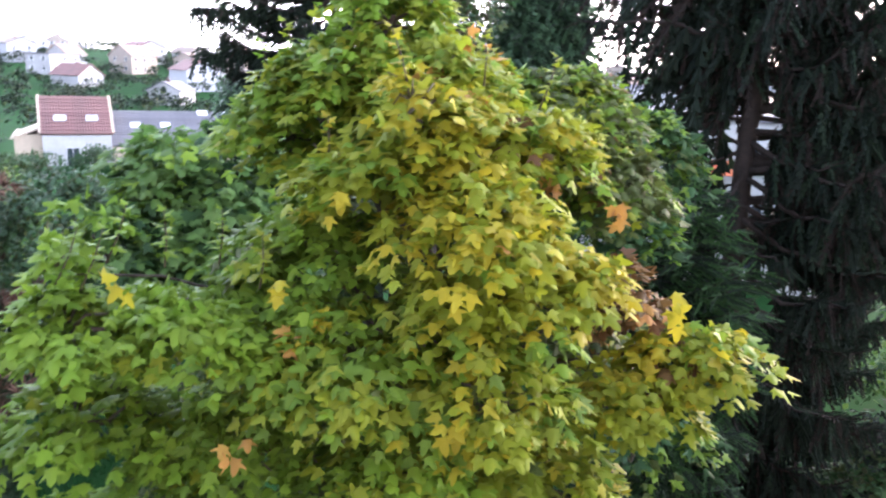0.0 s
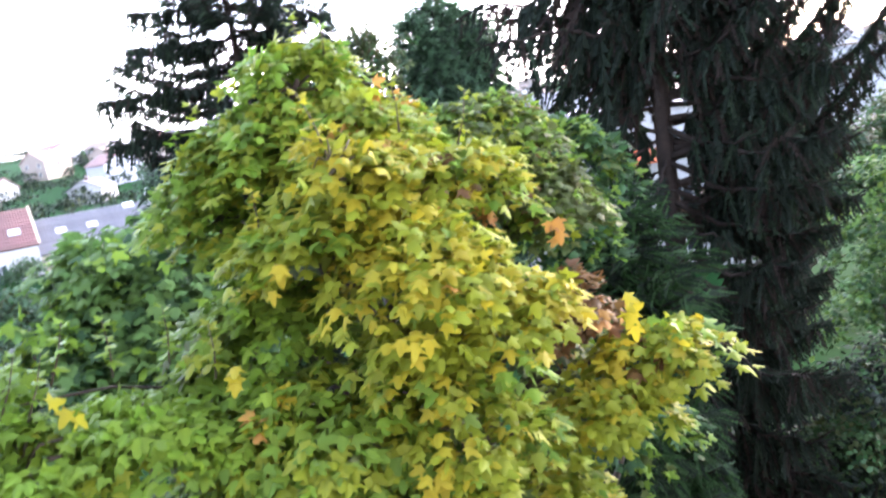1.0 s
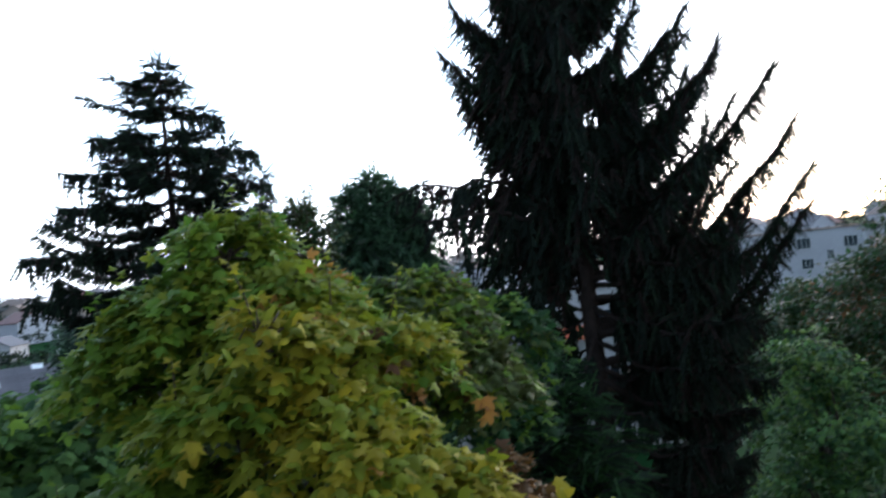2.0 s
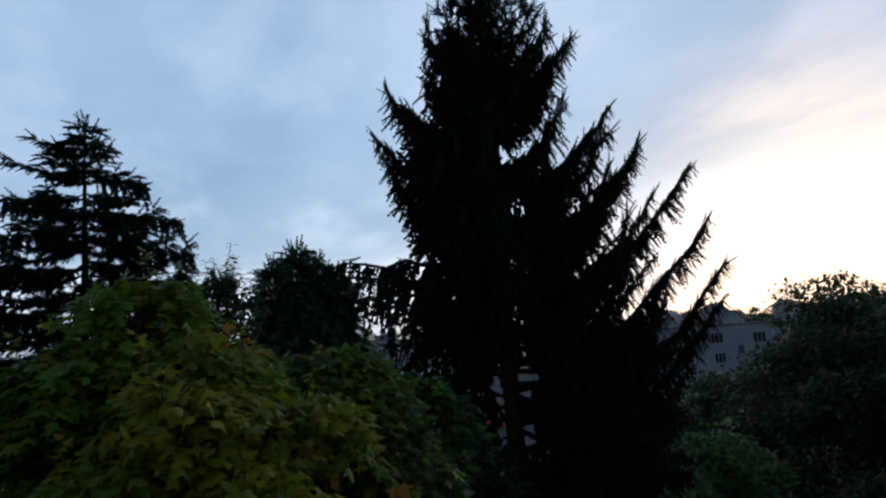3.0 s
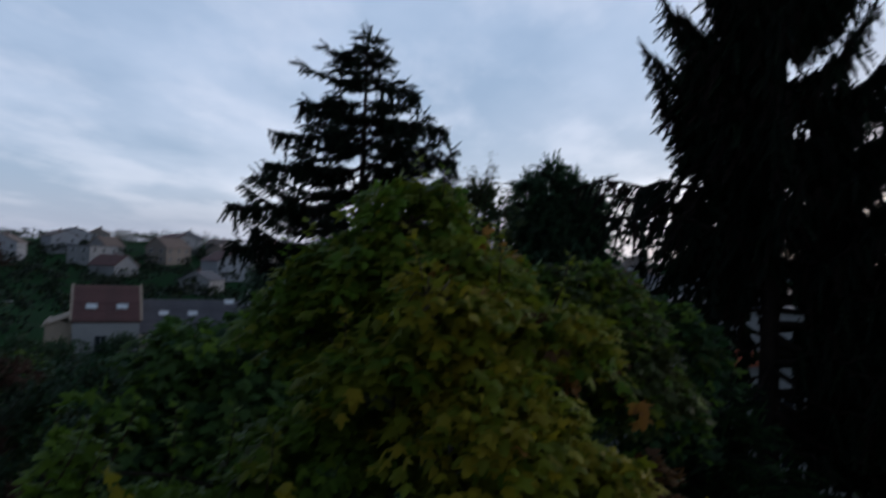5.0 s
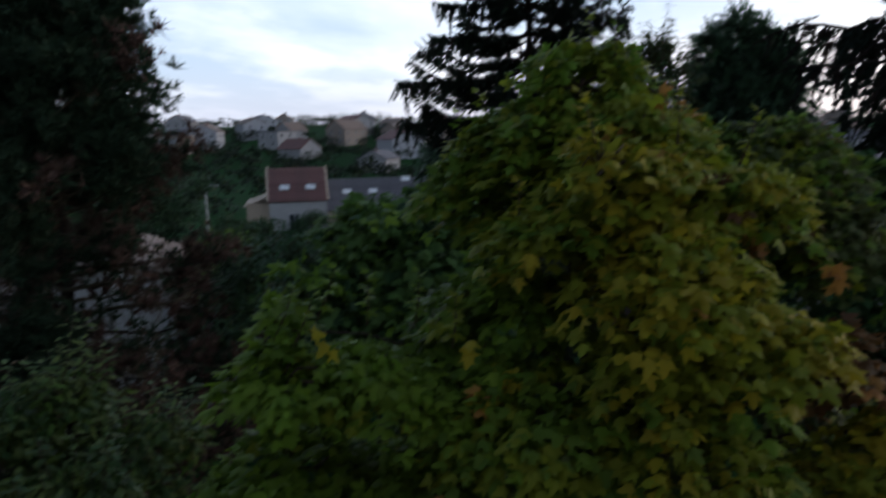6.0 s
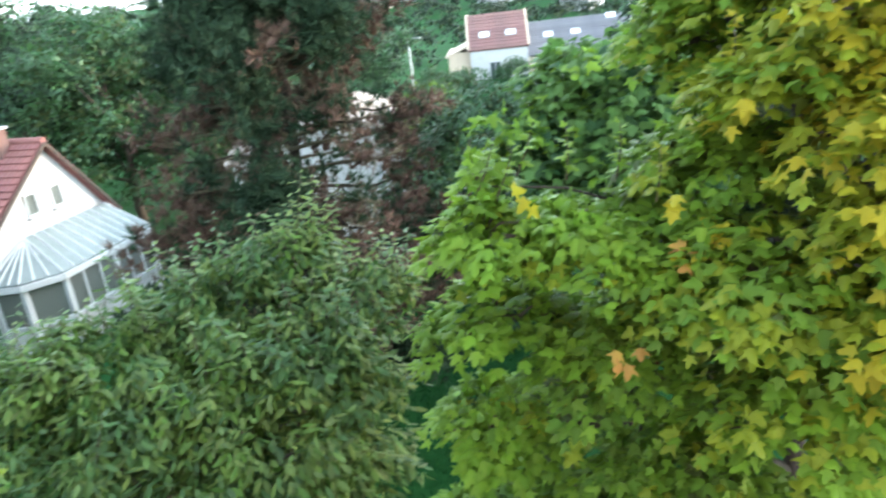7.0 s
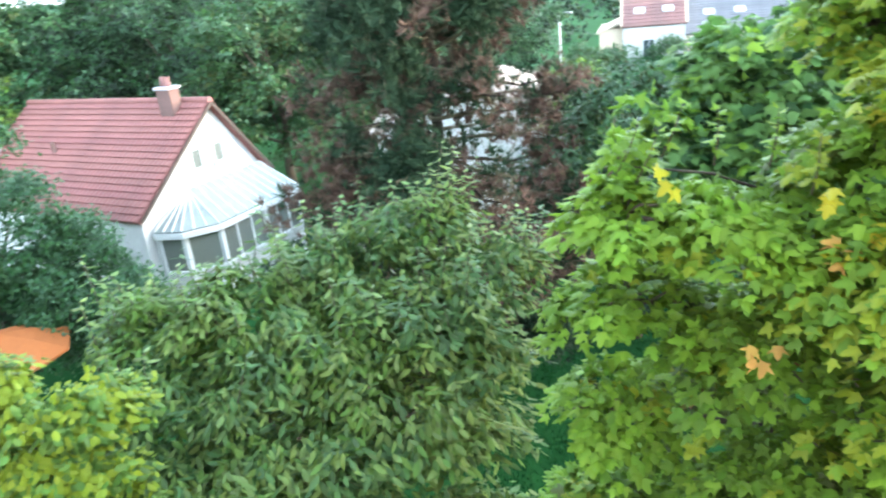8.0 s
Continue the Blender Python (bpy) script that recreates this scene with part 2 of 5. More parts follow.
def part(name, bm, mat, parent, label="", kind="", smooth=False):
    """Link a bmesh or a mesh as one object under a thing or a part."""
    if isinstance(bm, bmesh.types.BMesh):
        me = bpy.data.meshes.new(name)
        bm.to_mesh(me)
        bm.free()
        me.materials.append(mat)
        if smooth:
            me.polygons.foreach_set("use_smooth", [True] * len(me.polygons))
    else:
        me = bm
    ob = new(name, me)
    if parent is not None:
        ob.parent = parent
    if label or kind:
        tagged(ob, label=label, kind=kind)
    return ob


def thing(name, place, label, category, group="", kind="", rz=0.0):
    ob = new(name)
    ob.matrix_world = pose(*place, 0, 0, rz)
    return tagged(ob, label, category, group, kind)


def box_bm(size, centre=(0, 0, 0), bevel=0.0, turn=None):
    bm = bmesh.new()
    bmesh.ops.create_cube(bm, size=1.0)
    bmesh.ops.scale(bm, vec=size, verts=bm.verts)
    if bevel:
        bmesh.ops.bevel(bm, geom=bm.edges[:], offset=bevel, segments=1, affect="EDGES")
    if turn is not None:
        bmesh.ops.transform(bm, matrix=turn, verts=bm.verts)
    bmesh.ops.translate(bm, vec=centre, verts=bm.verts)
    return bm


def tube(points, radii, sides=8):
    """Vertices and faces of a tapered tube along points."""
    pts = [Vector(p) for p in points]
    verts, faces = [], []
    for i, p in enumerate(pts):
        d = (pts[min(i + 1, len(pts) - 1)] - pts[max(i - 1, 0)]).normalized()
        a = d.cross(Vector((0.31, 0.9, 0.2))).normalized()
        b = d.cross(a)
        for k in range(sides):
            c = 2 * math.pi * k / sides
            verts.append(p + radii[i] * (math.cos(c) * a + math.sin(c) * b))
    for i in range(len(pts) - 1):
        for k in range(sides):
            q = (k + 1) % sides
            faces.append((i * sides + k, i * sides + q, (i + 1) * sides + q, (i + 1) * sides + k))
    faces.append(tuple(range(sides))[::-1])
    faces.append(tuple((len(pts) - 1) * sides + k for k in range(sides)))
    return verts, faces


def tubes_mesh(name, runs, mat, sides=7):
    verts, faces = [], []
    for points, radii in runs:
        v, f = tube(points, radii, sides)
        o = len(verts)
        verts += v
        faces += [tuple(i + o for i in q) for q in f]
    return mesh_of(name, verts, faces, mat, smooth=True)


def bent(a, b, n, wob, rng, sag=0.0):
    a, b = Vector(a), Vector(b)
    out = []
    for i in range(n + 1):
        t = i / n
        p = a.lerp(b, t)
        if 0 < i:
            p = p + Vector(rng.normal(0, wob, 3)) * min(1, 2 * t)
        p.z += sag * 4 * t * (1 - t)
        out.append(p)
    return out


def unit(v):
    return v / (np.linalg.norm(v, axis=-1, keepdims=True) + 1e-9)


def frames_from(normal, tip):
    """Turn matrices whose y runs to the tip and z along the normal."""
    y = unit(tip)
    z = unit(normal - (normal * y).sum(-1, keepdims=True) * y)
    x = np.cross(y, z)
    return np.stack([x, y, z], -1)


def scatter_mesh(name, shape, places, turns, sizes, mats, slots):
    """One mesh of many copies of a small shape (vertices, triangles)."""
    tv, tf = shape
    n, k, q = len(places), len(tv), len(tf)
    v = np.einsum("nij,kj->nki", turns, tv) * np.asarray(sizes)[:, None, None] + places[:, None]
    f = (tf[None] + (np.arange(n) * k)[:, None, None]).reshape(-1, 3)
    me = bpy.data.meshes.new(name)
    me.vertices.add(n * k)
    me.vertices.foreach_set("co", v.reshape(-1).astype(np.float32))
    me.loops.add(len(f) * 3)
    me.loops.foreach_set("vertex_index", f.reshape(-1).astype(np.int32))
    me.polygons.add(len(f))
    me.polygons.foreach_set("loop_start", np.arange(len(f), dtype=np.int32) * 3)
    me.polygons.foreach_set("material_index", np.repeat(np.asarray(slots), q).astype(np.int32))
    for m in mats:
        me.materials.append(m)
    me.update(calc_edges=True)
    return me


def fan(outline, dish=0.0):
    """A leaf blade: a fan of triangles from its base round an outline (half, mirrored), slightly folded along the midrib."""
    right = [(x, y) for x, y in outline]
    pts = [(0, 0)] + right + [(-x, y) for x, y in right[::-1] if x > 1e-6]
    v = np.array([(x, y, -dish * abs(x) - 0.25 * dish * y * y) for x, y in pts])
    f = np.array([(0, i, i + 1) for i in range(1, len(pts) - 1)])
    return v, f


def maple_leaf():
    half = []
    for ang, r in ((150, 0.34), (130, 0.58), (108, 0.36), (84, 0.58), (66, 0.92), (50, 0.42), (24, 0.66), (16, 0.82), (0, 1.08)):
        a = radians(ang)
        half.append((r * math.sin(a) * 0.80, 0.25 + r * math.cos(a) * 0.75))
    return fan(half, 0.38)


def oval_leaf(width=0.5):
    return fan([(0.46 * width, 0.30), (0.42 * width, 0.66), (0.0, 1.0)], 0.35)


def needle_spray(teeth=5, width=0.19):
    """A twig clad in needles: two crossed saw-toothed blades, one metre long along y."""
    vs, fs = [], []
    for plane in range(2):
        for side in (-1, 1):
            for i in range(teeth):
                y0, y1 = i / teeth, (i + 1.15) / teeth
                w = width * (1 - 0.72 * i / teeth) * (0.75 + 0.5 * ((i * 37 + side * 11) % 5) / 5)
                tri = [(0, y0, 0), (0, y1, 0), (side * w, y1 + 0.03, 0)]
                if plane:
                    tri = [(0, y, x) for x, y, _ in tri]
                fs.append((len(vs), len(vs) + 1, len(vs) + 2))
                vs += tri
    return np.array(vs, float), np.array(fs)


def needle_tuft(n=16):
    rng = np.random.default_rng(4)
    vs, fs = [], []
    for i in range(n):
        d = rng.normal(0, 1, 3)
        d[1] = abs(d[1]) + 0.5
        d /= np.linalg.norm(d)
        s = np.cross(d, rng.normal(0, 1, 3))
        s /= np.linalg.norm(s)
        fs.append((len(vs), len(vs) + 1, len(vs) + 2))
        vs += [s * 0.07, -s * 0.07, d]
    return np.array(vs, float), np.array(fs)


CHIP = (np.array([(0, 0, 0), (0.34, 0.5, -0.1), (0, 1, 0), (-0.34, 0.5, -0.1)]), np.array([(0, 1, 2), (0, 2, 3)]))
MAPLE, OVAL, LANCE, SPRAY, TUFT = maple_leaf(), oval_leaf(0.62), oval_leaf(0.36), needle_spray(), needle_tuft()
THIN = needle_spray(6, 0.125)


def lobe_leaves(rng, centre, radii, count, per_spray=7, spread=0.10, droop=0.5, fill=0.2, fan_out=0.6, clump=0.34):
    """Places and turns of leaves over a lobe of a crown. Clumps sit unevenly over an ellipsoid, sprays over each clump,
    and the leaves of a spray share one hang and overlap like shingles."""
    centre, radii = np.array(centre, float), np.array(radii, float)
    sprays = max(6, count // per_spray)
    nc = int(min(max(7, 1.15 / clump ** 2 * 1.3), max(7, sprays // 4)))
    cd = unit(rng.normal(0, 1, (nc, 3)) * (1, 1, 0.85))
    cd[:, 2] = np.where(cd[:, 2] < -0.4, -cd[:, 2] * 0.7, cd[:, 2])
    cd = unit(cd)
    reach = rng.uniform(0.62, 1.0, nc)
    cc = centre + cd * radii * reach[:, None]
    cr = radii.mean() * clump * rng.uniform(0.75, 1.3, nc)
    own = rng.integers(0, nc, sprays)
    d = unit(rng.normal(0, 1, (sprays, 3)) + 0.55 * cd[own] + (0, 0, 0.25))
    rad = np.where(rng.random(sprays) < fill, rng.uniform(0.2, 0.8, sprays), rng.uniform(0.85, 1.1, sprays))
    tips = cc[own] + d * (cr[own] * rad)[:, None] * (1.15, 1.15, 0.85)
    out = unit(0.55 * cd[own] / radii * radii.mean() + d)
    hang = unit(out * (1, 1, 0.15) - np.array((0, 0, droop)) + rng.normal(0, 0.3, out.shape))
    face = out * 0.5 + (0, 0, 0.8) + rng.normal(0, 0.24, out.shape)
    rep = lambda v: np.repeat(v, per_spray, 0)
    n = sprays * per_spray
    along = rng.uniform(-1, 1, (n, 1))
    pos = rep(tips) - rep(hang) * along * spread * 1.3 + rng.normal(0, spread, (n, 3)) * (1, 1, 0.45)
    normal = rep(face) + rng.normal(0, 0.24, (n, 3))
    tip = rep(hang) + rng.normal(0, fan_out, (n, 3)) * (1, 1, 0.35)
    return pos, frames_from(normal, tip)


def tier_leaves(rng, centre, radii, count, size, per=26):
    """Places and turns of leaves on the tiered twigs of a bough: shallow shelves over an ellipsoid, each a rosette
    whose leaves lie like shingles, level in the middle and tipping over at the rim."""
    centre, radii = np.array(centre, float), np.array(radii, float)
    n = max(5, count // per)
    d = unit(rng.normal(0, 1, (n, 3)))
    d[:, 2] = np.where(d[:, 2] < -0.55, -d[:, 2], d[:, 2])
    reach = np.where(rng.random(n) < 0.22, rng.uniform(0.3, 0.75, n), rng.uniform(0.8, 1.12, n))
    c = centre + d * radii * reach[:, None]
    out = unit(d * (1, 1, 0.2) + 1e-3)
    wide = size * rng.uniform(1.3, 2.5, n)
    rep = lambda v: np.repeat(v, per, 0)
    m = n * per
    a, r = rng.uniform(0, 2 * np.pi, m), np.sqrt(rng.random(m))
    ray = np.stack([np.cos(a), np.sin(a), np.zeros(m)], -1)
    o = rep(out)
    pos = rep(c) + ray * (r * rep(wide))[:, None] * 1.0 + o * (rep(wide) * 0.35)[:, None]
    pos[:, 2] += -rep(wide) * (0.62 * r ** 2 + 0.30 * (ray * o).sum(1) * r) + rng.normal(0, size * 0.22, m)
    tip = ray * (0.45 + 0.55 * r)[:, None] + o * 0.5 + np.stack([np.zeros(m), np.zeros(m), -0.08 - 0.5 * r], -1) + rng.normal(0, 0.42, (m, 3))
    normal = np.array((0, 0, 1.0)) + o * 0.5 + ray * (0.4 * r)[:, None] + rng.normal(0, 0.34, (m, 3))
    return pos - unit(tip) * size * 0.35, frames_from(normal, tip)


def pick_slots(rng, n, weights, per=7):
    """A material slot for every leaf, mostly alike within a spray."""
    w = np.array(weights, float) / sum(weights)
    spray = np.repeat(rng.choice(len(w), n // per + 1, p=w), per)[:n]
    lone = rng.choice(len(w), n, p=w)
    return np.where(rng.random(n) < 0.12, lone, spray)


def broadleaf(name, base, height, spread, label, mats, weights, leaf=OVAL, size=0.12, lobes=14, cover=2.0, seed=1, crown_from=0.3,
              category="tree", group="", droop=0.5, tall=0.62, sides=7):
    """A broadleaved tree: trunk, limbs, and a crown of leaf sprays in uneven lobes."""
    rng = np.random.default_rng(seed)
    if math.hypot(base[0], base[1]) > 14:
        leaf, size = CHIP, size * 1.12
    tree = thing(name, base, label, category, group)
    r0 = 0.02 * height + 0.03
    top = Vector((rng.normal(0, 0.05) * height, rng.normal(0, 0.05) * height, height * 0.8))
    runs = bent((0, 0, -0.1), top, 7, 0.02 * height, rng)
    part("trunk", tubes_mesh("trunk", [(runs, [r0 * (1 - 0.85 * i / 7) for i in range(8)])], M_BARK, sides), M_BARK, tree)
    places, turns, slots, limbs = [], [], [], []
    for i in range(lobes):
        t = (i + 0.5) / lobes
        a = i * 2.4 + rng.uniform(-0.4, 0.4)
        z = height * (crown_from + (1 - crown_from) * (0.08 + 0.80 * t))
        prof = math.sin(math.pi * min(1, 0.22 + tall * t * 1.25)) ** 0.7
        off = spread * prof * rng.uniform(0.35, 0.72)
        c = np.array((math.cos(a) * off, math.sin(a) * off, z))
        r = spread * rng.uniform(0.34, 0.5) * (0.55 + 0.5 * prof)
        rad = (r, r, r * rng.uniform(0.6, 0.85))
        n = int(cover * 0.62 * 4 * math.pi * r * r * 0.8 / (0.45 * size * size))
        p, q = lobe_leaves(rng, c, rad, n, 7, size * 0.9, droop)
        places.append(p)
        turns.append(q)
        slots.append(pick_slots(rng, len(p), weights))
        k = min(6, int(7 * z / (height * 0.8) * 0.7))
        limbs.append((bent(runs[k], c, 4, 0.03 * spread, rng), [r0 * 0.45 * (1 - 0.8 * j / 4) for j in range(5)]))
    places, turns, slots = np.concatenate(places), np.concatenate(turns), np.concatenate(slots)
    for lm in limbs[::2] if lobes > 8 else limbs:
        part("limb", tubes_mesh("limb", [lm], M_BARK, 5), M_BARK, tree)
    sizes = size * rng.uniform(0.7, 1.25, len(places))
    part("crown", scatter_mesh("crown", leaf, places, turns, sizes, mats, slots), None, tree, kind="stuff")
    return tree


# ---- ground ----
def land(x, y):
    """Height of the land: level gardens, then a long slope up to the ridge of the suburb."""
    d = math.hypot(x, y)
    t = min(1.0, max(0.0, (d - 105) / 330))
    rise = 14.5 * t * t * (3 - 2 * t)
    if d > 120:
        rise += 1.6 * noise.noise(Vector((x * 0.012, y * 0.012, 0.3))) * min(1.0, (d - 120) / 120)
    return rise


def make_ground():
    rings = [0.01, 4, 8, 12, 16, 20, 25, 30, 40, 50, 65, 80, 95, 110, 130, 150, 175, 200, 230, 260, 300, 340, 380, 430, 500, 650, 1000, 2000, 4200]
    sides = 120
    verts, faces = [], []
    for r in rings:
        for k in range(sides):
            a = 2 * math.pi * k / sides
            x, y = r * math.cos(a), r * math.sin(a)
            bump = 0.06 * noise.noise(Vector((x * 0.3, y * 0.3, 0))) if r < 60 else 0
            verts.append((x, y, land(x, y) + bump - (0 if r < 900 else (r - 900) * 0.004)))
    for i in range(len(rings) - 1):
        for k in range(sides):
            q = (k + 1) % sides
            faces.append((i * sides + k, i * sides + q, (i + 1) * sides + q, (i + 1) * sides + k))
    ob = new("ground", mesh_of("ground", verts, faces, M_GRASS, smooth=True))
    tagged(ob, "rough green lawn and gardens rising to a far ridge", "ground", kind="structure")


make_ground()


def own_building():
    """The plain wall and balcony slab from which the view is taken, both unseen; the wall is added to hold sky light
    off the trees.
    """
    bm = box_bm((22, 0.4, 15.5), (0, -1.3, 7.7), 0.03)
    tagged(part("wall_south", bm, M_GREYWALL, None), "unseen plain grey rendered apartment house wall behind the balcony", "wall", kind="structure")
    tagged(part("balcony_floor", box_bm((2.2, 1.8, 0.16), (0, -0.2, EYE - 1.58), 0.02), M_GREYWALL, None), "small grey concrete balcony slab", "balcony", kind="structure")


own_building()


def lawn_blades():
    rng = np.random.default_rng(8)
    n = 26000
    az, d = np.radians(rng.uniform(-60, -22, n)), rng.uniform(10, 26, n)
    p = np.stack([d * np.sin(az), d * np.cos(az), np.full(n, 0.0)], -1)
    blade = (np.array([(-0.16, 0, 0), (0.16, 0, 0), (0.03, 1, 0.2)]), np.array([(0, 1, 2)]))
    tip = np.stack([rng.normal(0, 0.5, n), rng.normal(0, 0.5, n), np.ones(n)], -1)
    ob = new("grass", scatter_mesh("grass", blade, p, frames_from(rng.normal(0, 1, (n, 3)), tip), rng.uniform(0.07, 0.16, n), [M_BLADE], np.zeros(n)))
    tagged(ob, "short dense dark green lawn grass", "grass", kind="stuff")


lawn_blades()


# ---- houses ----
def gable_mesh(name, w, d, h, rise, mat, thick=0.3):
    """The outer shell of a house: w across (x), d along the ridge (y), eaves h, ridge h + rise; hollow, with thick walls."""
    def ring(o, top):
        return [(-w / 2 + o, -d / 2 + o), (w / 2 - o, -d / 2 + o), (w / 2 - o, d / 2 - o), (-w / 2 + o, d / 2 - o)]
    v, f = [], []
    for o in (0, thick):
        r = ring(o, 0)
        v += [(x, y, 0) for x, y in r] + [(x, y, h) for x, y in r]
        v += [(0, -d / 2 + o, h + rise * (1 - 2 * o / w)), (0, d / 2 - o, h + rise * (1 - 2 * o / w))]
    for o in (0, 10):
        q = [(o, o + 1, o + 5, o + 8, o + 4), (o + 1, o + 2, o + 6, o + 5), (o + 2, o + 3, o + 7, o + 9, o + 6), (o + 3, o, o + 4, o + 7)]
        f += [x if not o else x[::-1] for x in q]
    for a, b in ((4, 8), (8, 5), (5, 6), (6, 9), (9, 7), (7, 4)):
        f.append((a, b, b + 10, a + 10))
    return mesh_of(name, v, f, mat)


def roof_side(w, d, h, rise, over, thick, sx):
    """One pitch of a gabled roof as a slab."""
    run = math.hypot(w / 2, rise)
    ux, uz = sx * (w / 2) / run, -rise / run
    nx, nz = sx * rise / run, (w / 2) / run
    L = run + over
    v = []
    for t in (0.02, thick):
        for s, y in ((0, -d / 2 - over), (0, d / 2 + over), (L, d / 2 + over), (L, -d / 2 - over)):
            v.append((ux * s + nx * t, y, h + rise + uz * s + nz * t))
    f = [(0, 1, 2, 3)[::-1], (4, 5, 6, 7), (0, 1, 5, 4), (1, 2, 6, 5), (2, 3, 7, 6), (3, 0, 4, 7)]
    return v, f


def window_on(parent, place, rz, w, h, shutters=False, frame_mat=None, sill=True, bars=1, pane=None):
    """A window: a frame standing a little proud of the wall, a dark pane set back in it, and a sill."""
    fm = frame_mat or M_PVC
    e = new("window")
    e.parent = parent
    e.matrix_local = pose(*place, 0, 0, rz)
    bm = bmesh.new()
    t = 0.07
    for sz, c in (((w, 0.10, t), (0, 0, h - t / 2)), ((w, 0.10, t), (0, 0, t / 2)), ((t, 0.10, h - 2 * t), (-w / 2 + t / 2, 0, h / 2)), ((t, 0.10, h - 2 * t), (w / 2 - t / 2, 0, h / 2))):
        m = bmesh.ops.create_cube(bm, size=1.0)["verts"]
        bmesh.ops.scale(bm, vec=sz, verts=m)
        bmesh.ops.translate(bm, vec=c, verts=m)
    for i in range(bars):
        m = bmesh.ops.create_cube(bm, size=1.0)["verts"]
        bmesh.ops.scale(bm, vec=(0.06, 0.08, h - 2 * t), verts=m)
        bmesh.ops.translate(bm, vec=(w * ((i + 1) / (bars + 1) - 0.5), 0, h / 2), verts=m)
    part("window_frame", bm, fm, e)
    part("pane", box_bm((w - 2 * t, 0.02, h - 2 * t), (0, 0.02, h / 2)), pane or M_GLASS, e)
    if sill:
        part("sill", box_bm((w + 0.16, 0.22, 0.06), (0, -0.06, -0.04), 0.01), M_WHITE, e)
    if shutters:
        for s in (-1, 1):
            part("shutter", box_bm((w * 0.5, 0.05, h), (s * (w * 0.76), -0.05, h / 2), 0.01), M_SHUTTER, e)
    return e


def skylight(parent, w, d, h, rise, sx, y, down, sw, sh):
    """A roof window lying in one pitch: frame and bright pane."""
    run = math.hypot(w / 2, rise)
    ang = math.degrees(math.atan2(rise, w / 2))
    c = (sx * (w / 2) * down, y, h + rise * (1 - down) + 0.36)
    e = new("skylight")
    e.parent = parent
    e.matrix_local = pose(*c, 0, sx * ang, 0)
    bm = bmesh.new()
    t = 0.09
    for sz, q in (((sh, t, 0.12), (0, sw / 2, 0)), ((sh, t, 0.12), (0, -sw / 2, 0)), ((t, sw - t, 0.12), (sh / 2, 0, 0)), ((t, sw - t, 0.12), (-sh / 2, 0, 0))):
        m = bmesh.ops.create_cube(bm, size=1.0)["verts"]
        bmesh.ops.scale(bm, vec=sz, verts=m)
        bmesh.ops.translate(bm, vec=q, verts=m)
    part("skylight_frame", bm, M_METAL, e)
    part("pane", box_bm((sh - t, sw - t, 0.03), (0, 0, 0.01)), M_SKYLIGHT, e)


def chimney(parent, place, h=1.2, size=(0.7, 0.5), pots=1, mat=None):
    c = part("chimney", box_bm((*size, h + 0.8), (place[0], place[1], place[2] + h / 2 - 0.4), 0.02), mat or M_BRICK, parent)
    part("chimney_cap", box_bm((size[0] + 0.14, size[1] + 0.14, 0.1), (place[0], place[1], place[2] + h + 0.05), 0.02), M_GREYWALL, c)
    for i in range(pots):
        v, f = tube([(place[0], place[1] + (i - (pots - 1) / 2) * 0.3, place[2] + h + 0.09), (place[0], place[1] + (i - (pots - 1) / 2) * 0.3, place[2] + h + 0.5)], [0.12, 0.1], 8)
        part("chimney_pot", mesh_of("chimney_pot", v, f, M_PINKTILE), None, c)


def roof_courses(parent, w, d, h, rise, over, sx, courses, mat, tiles=1):
    """Rows of overlapping roof tiles, each row one wavy strip stepped over the row below."""
    run = math.hypot(w / 2, rise) + over
    rr = math.hypot(w / 2, rise)
    ux, uz, nx, nz = sx * (w / 2) / rr, -rise / rr, sx * rise / rr, (w / 2) / rr
    step = run / courses
    y0, y1 = -d / 2 - over, d / 2 + over
    cols = int((y1 - y0) / 0.26) * 2
    v, f = [], []
    for e, (s, lift) in enumerate(((0.0, 0.02), (step * 1.06, 0.095), (step * 1.06, 0.035))):
        for k in range(cols + 1):
            y = y0 + (y1 - y0) * k / cols
            wave = 0.04 * (k % 2)
            v.append((ux * s + nx * (lift + wave), y, uz * s + nz * (lift + wave)))
    n = cols + 1
    for e in range(2):
        for k in range(cols):
            q = (e * n + k, e * n + k + 1, (e + 1) * n + k + 1, (e + 1) * n + k)
            f.append(q if sx < 0 else q[::-1])
    me = mesh_of("roof_course", v, f, mat)
    for i in range(courses):
        ob = part("roof_course", me, None, parent)
        ob.location = (ux * step * i + nx * 0.16, 0, h + rise + uz * step * i + nz * 0.16)


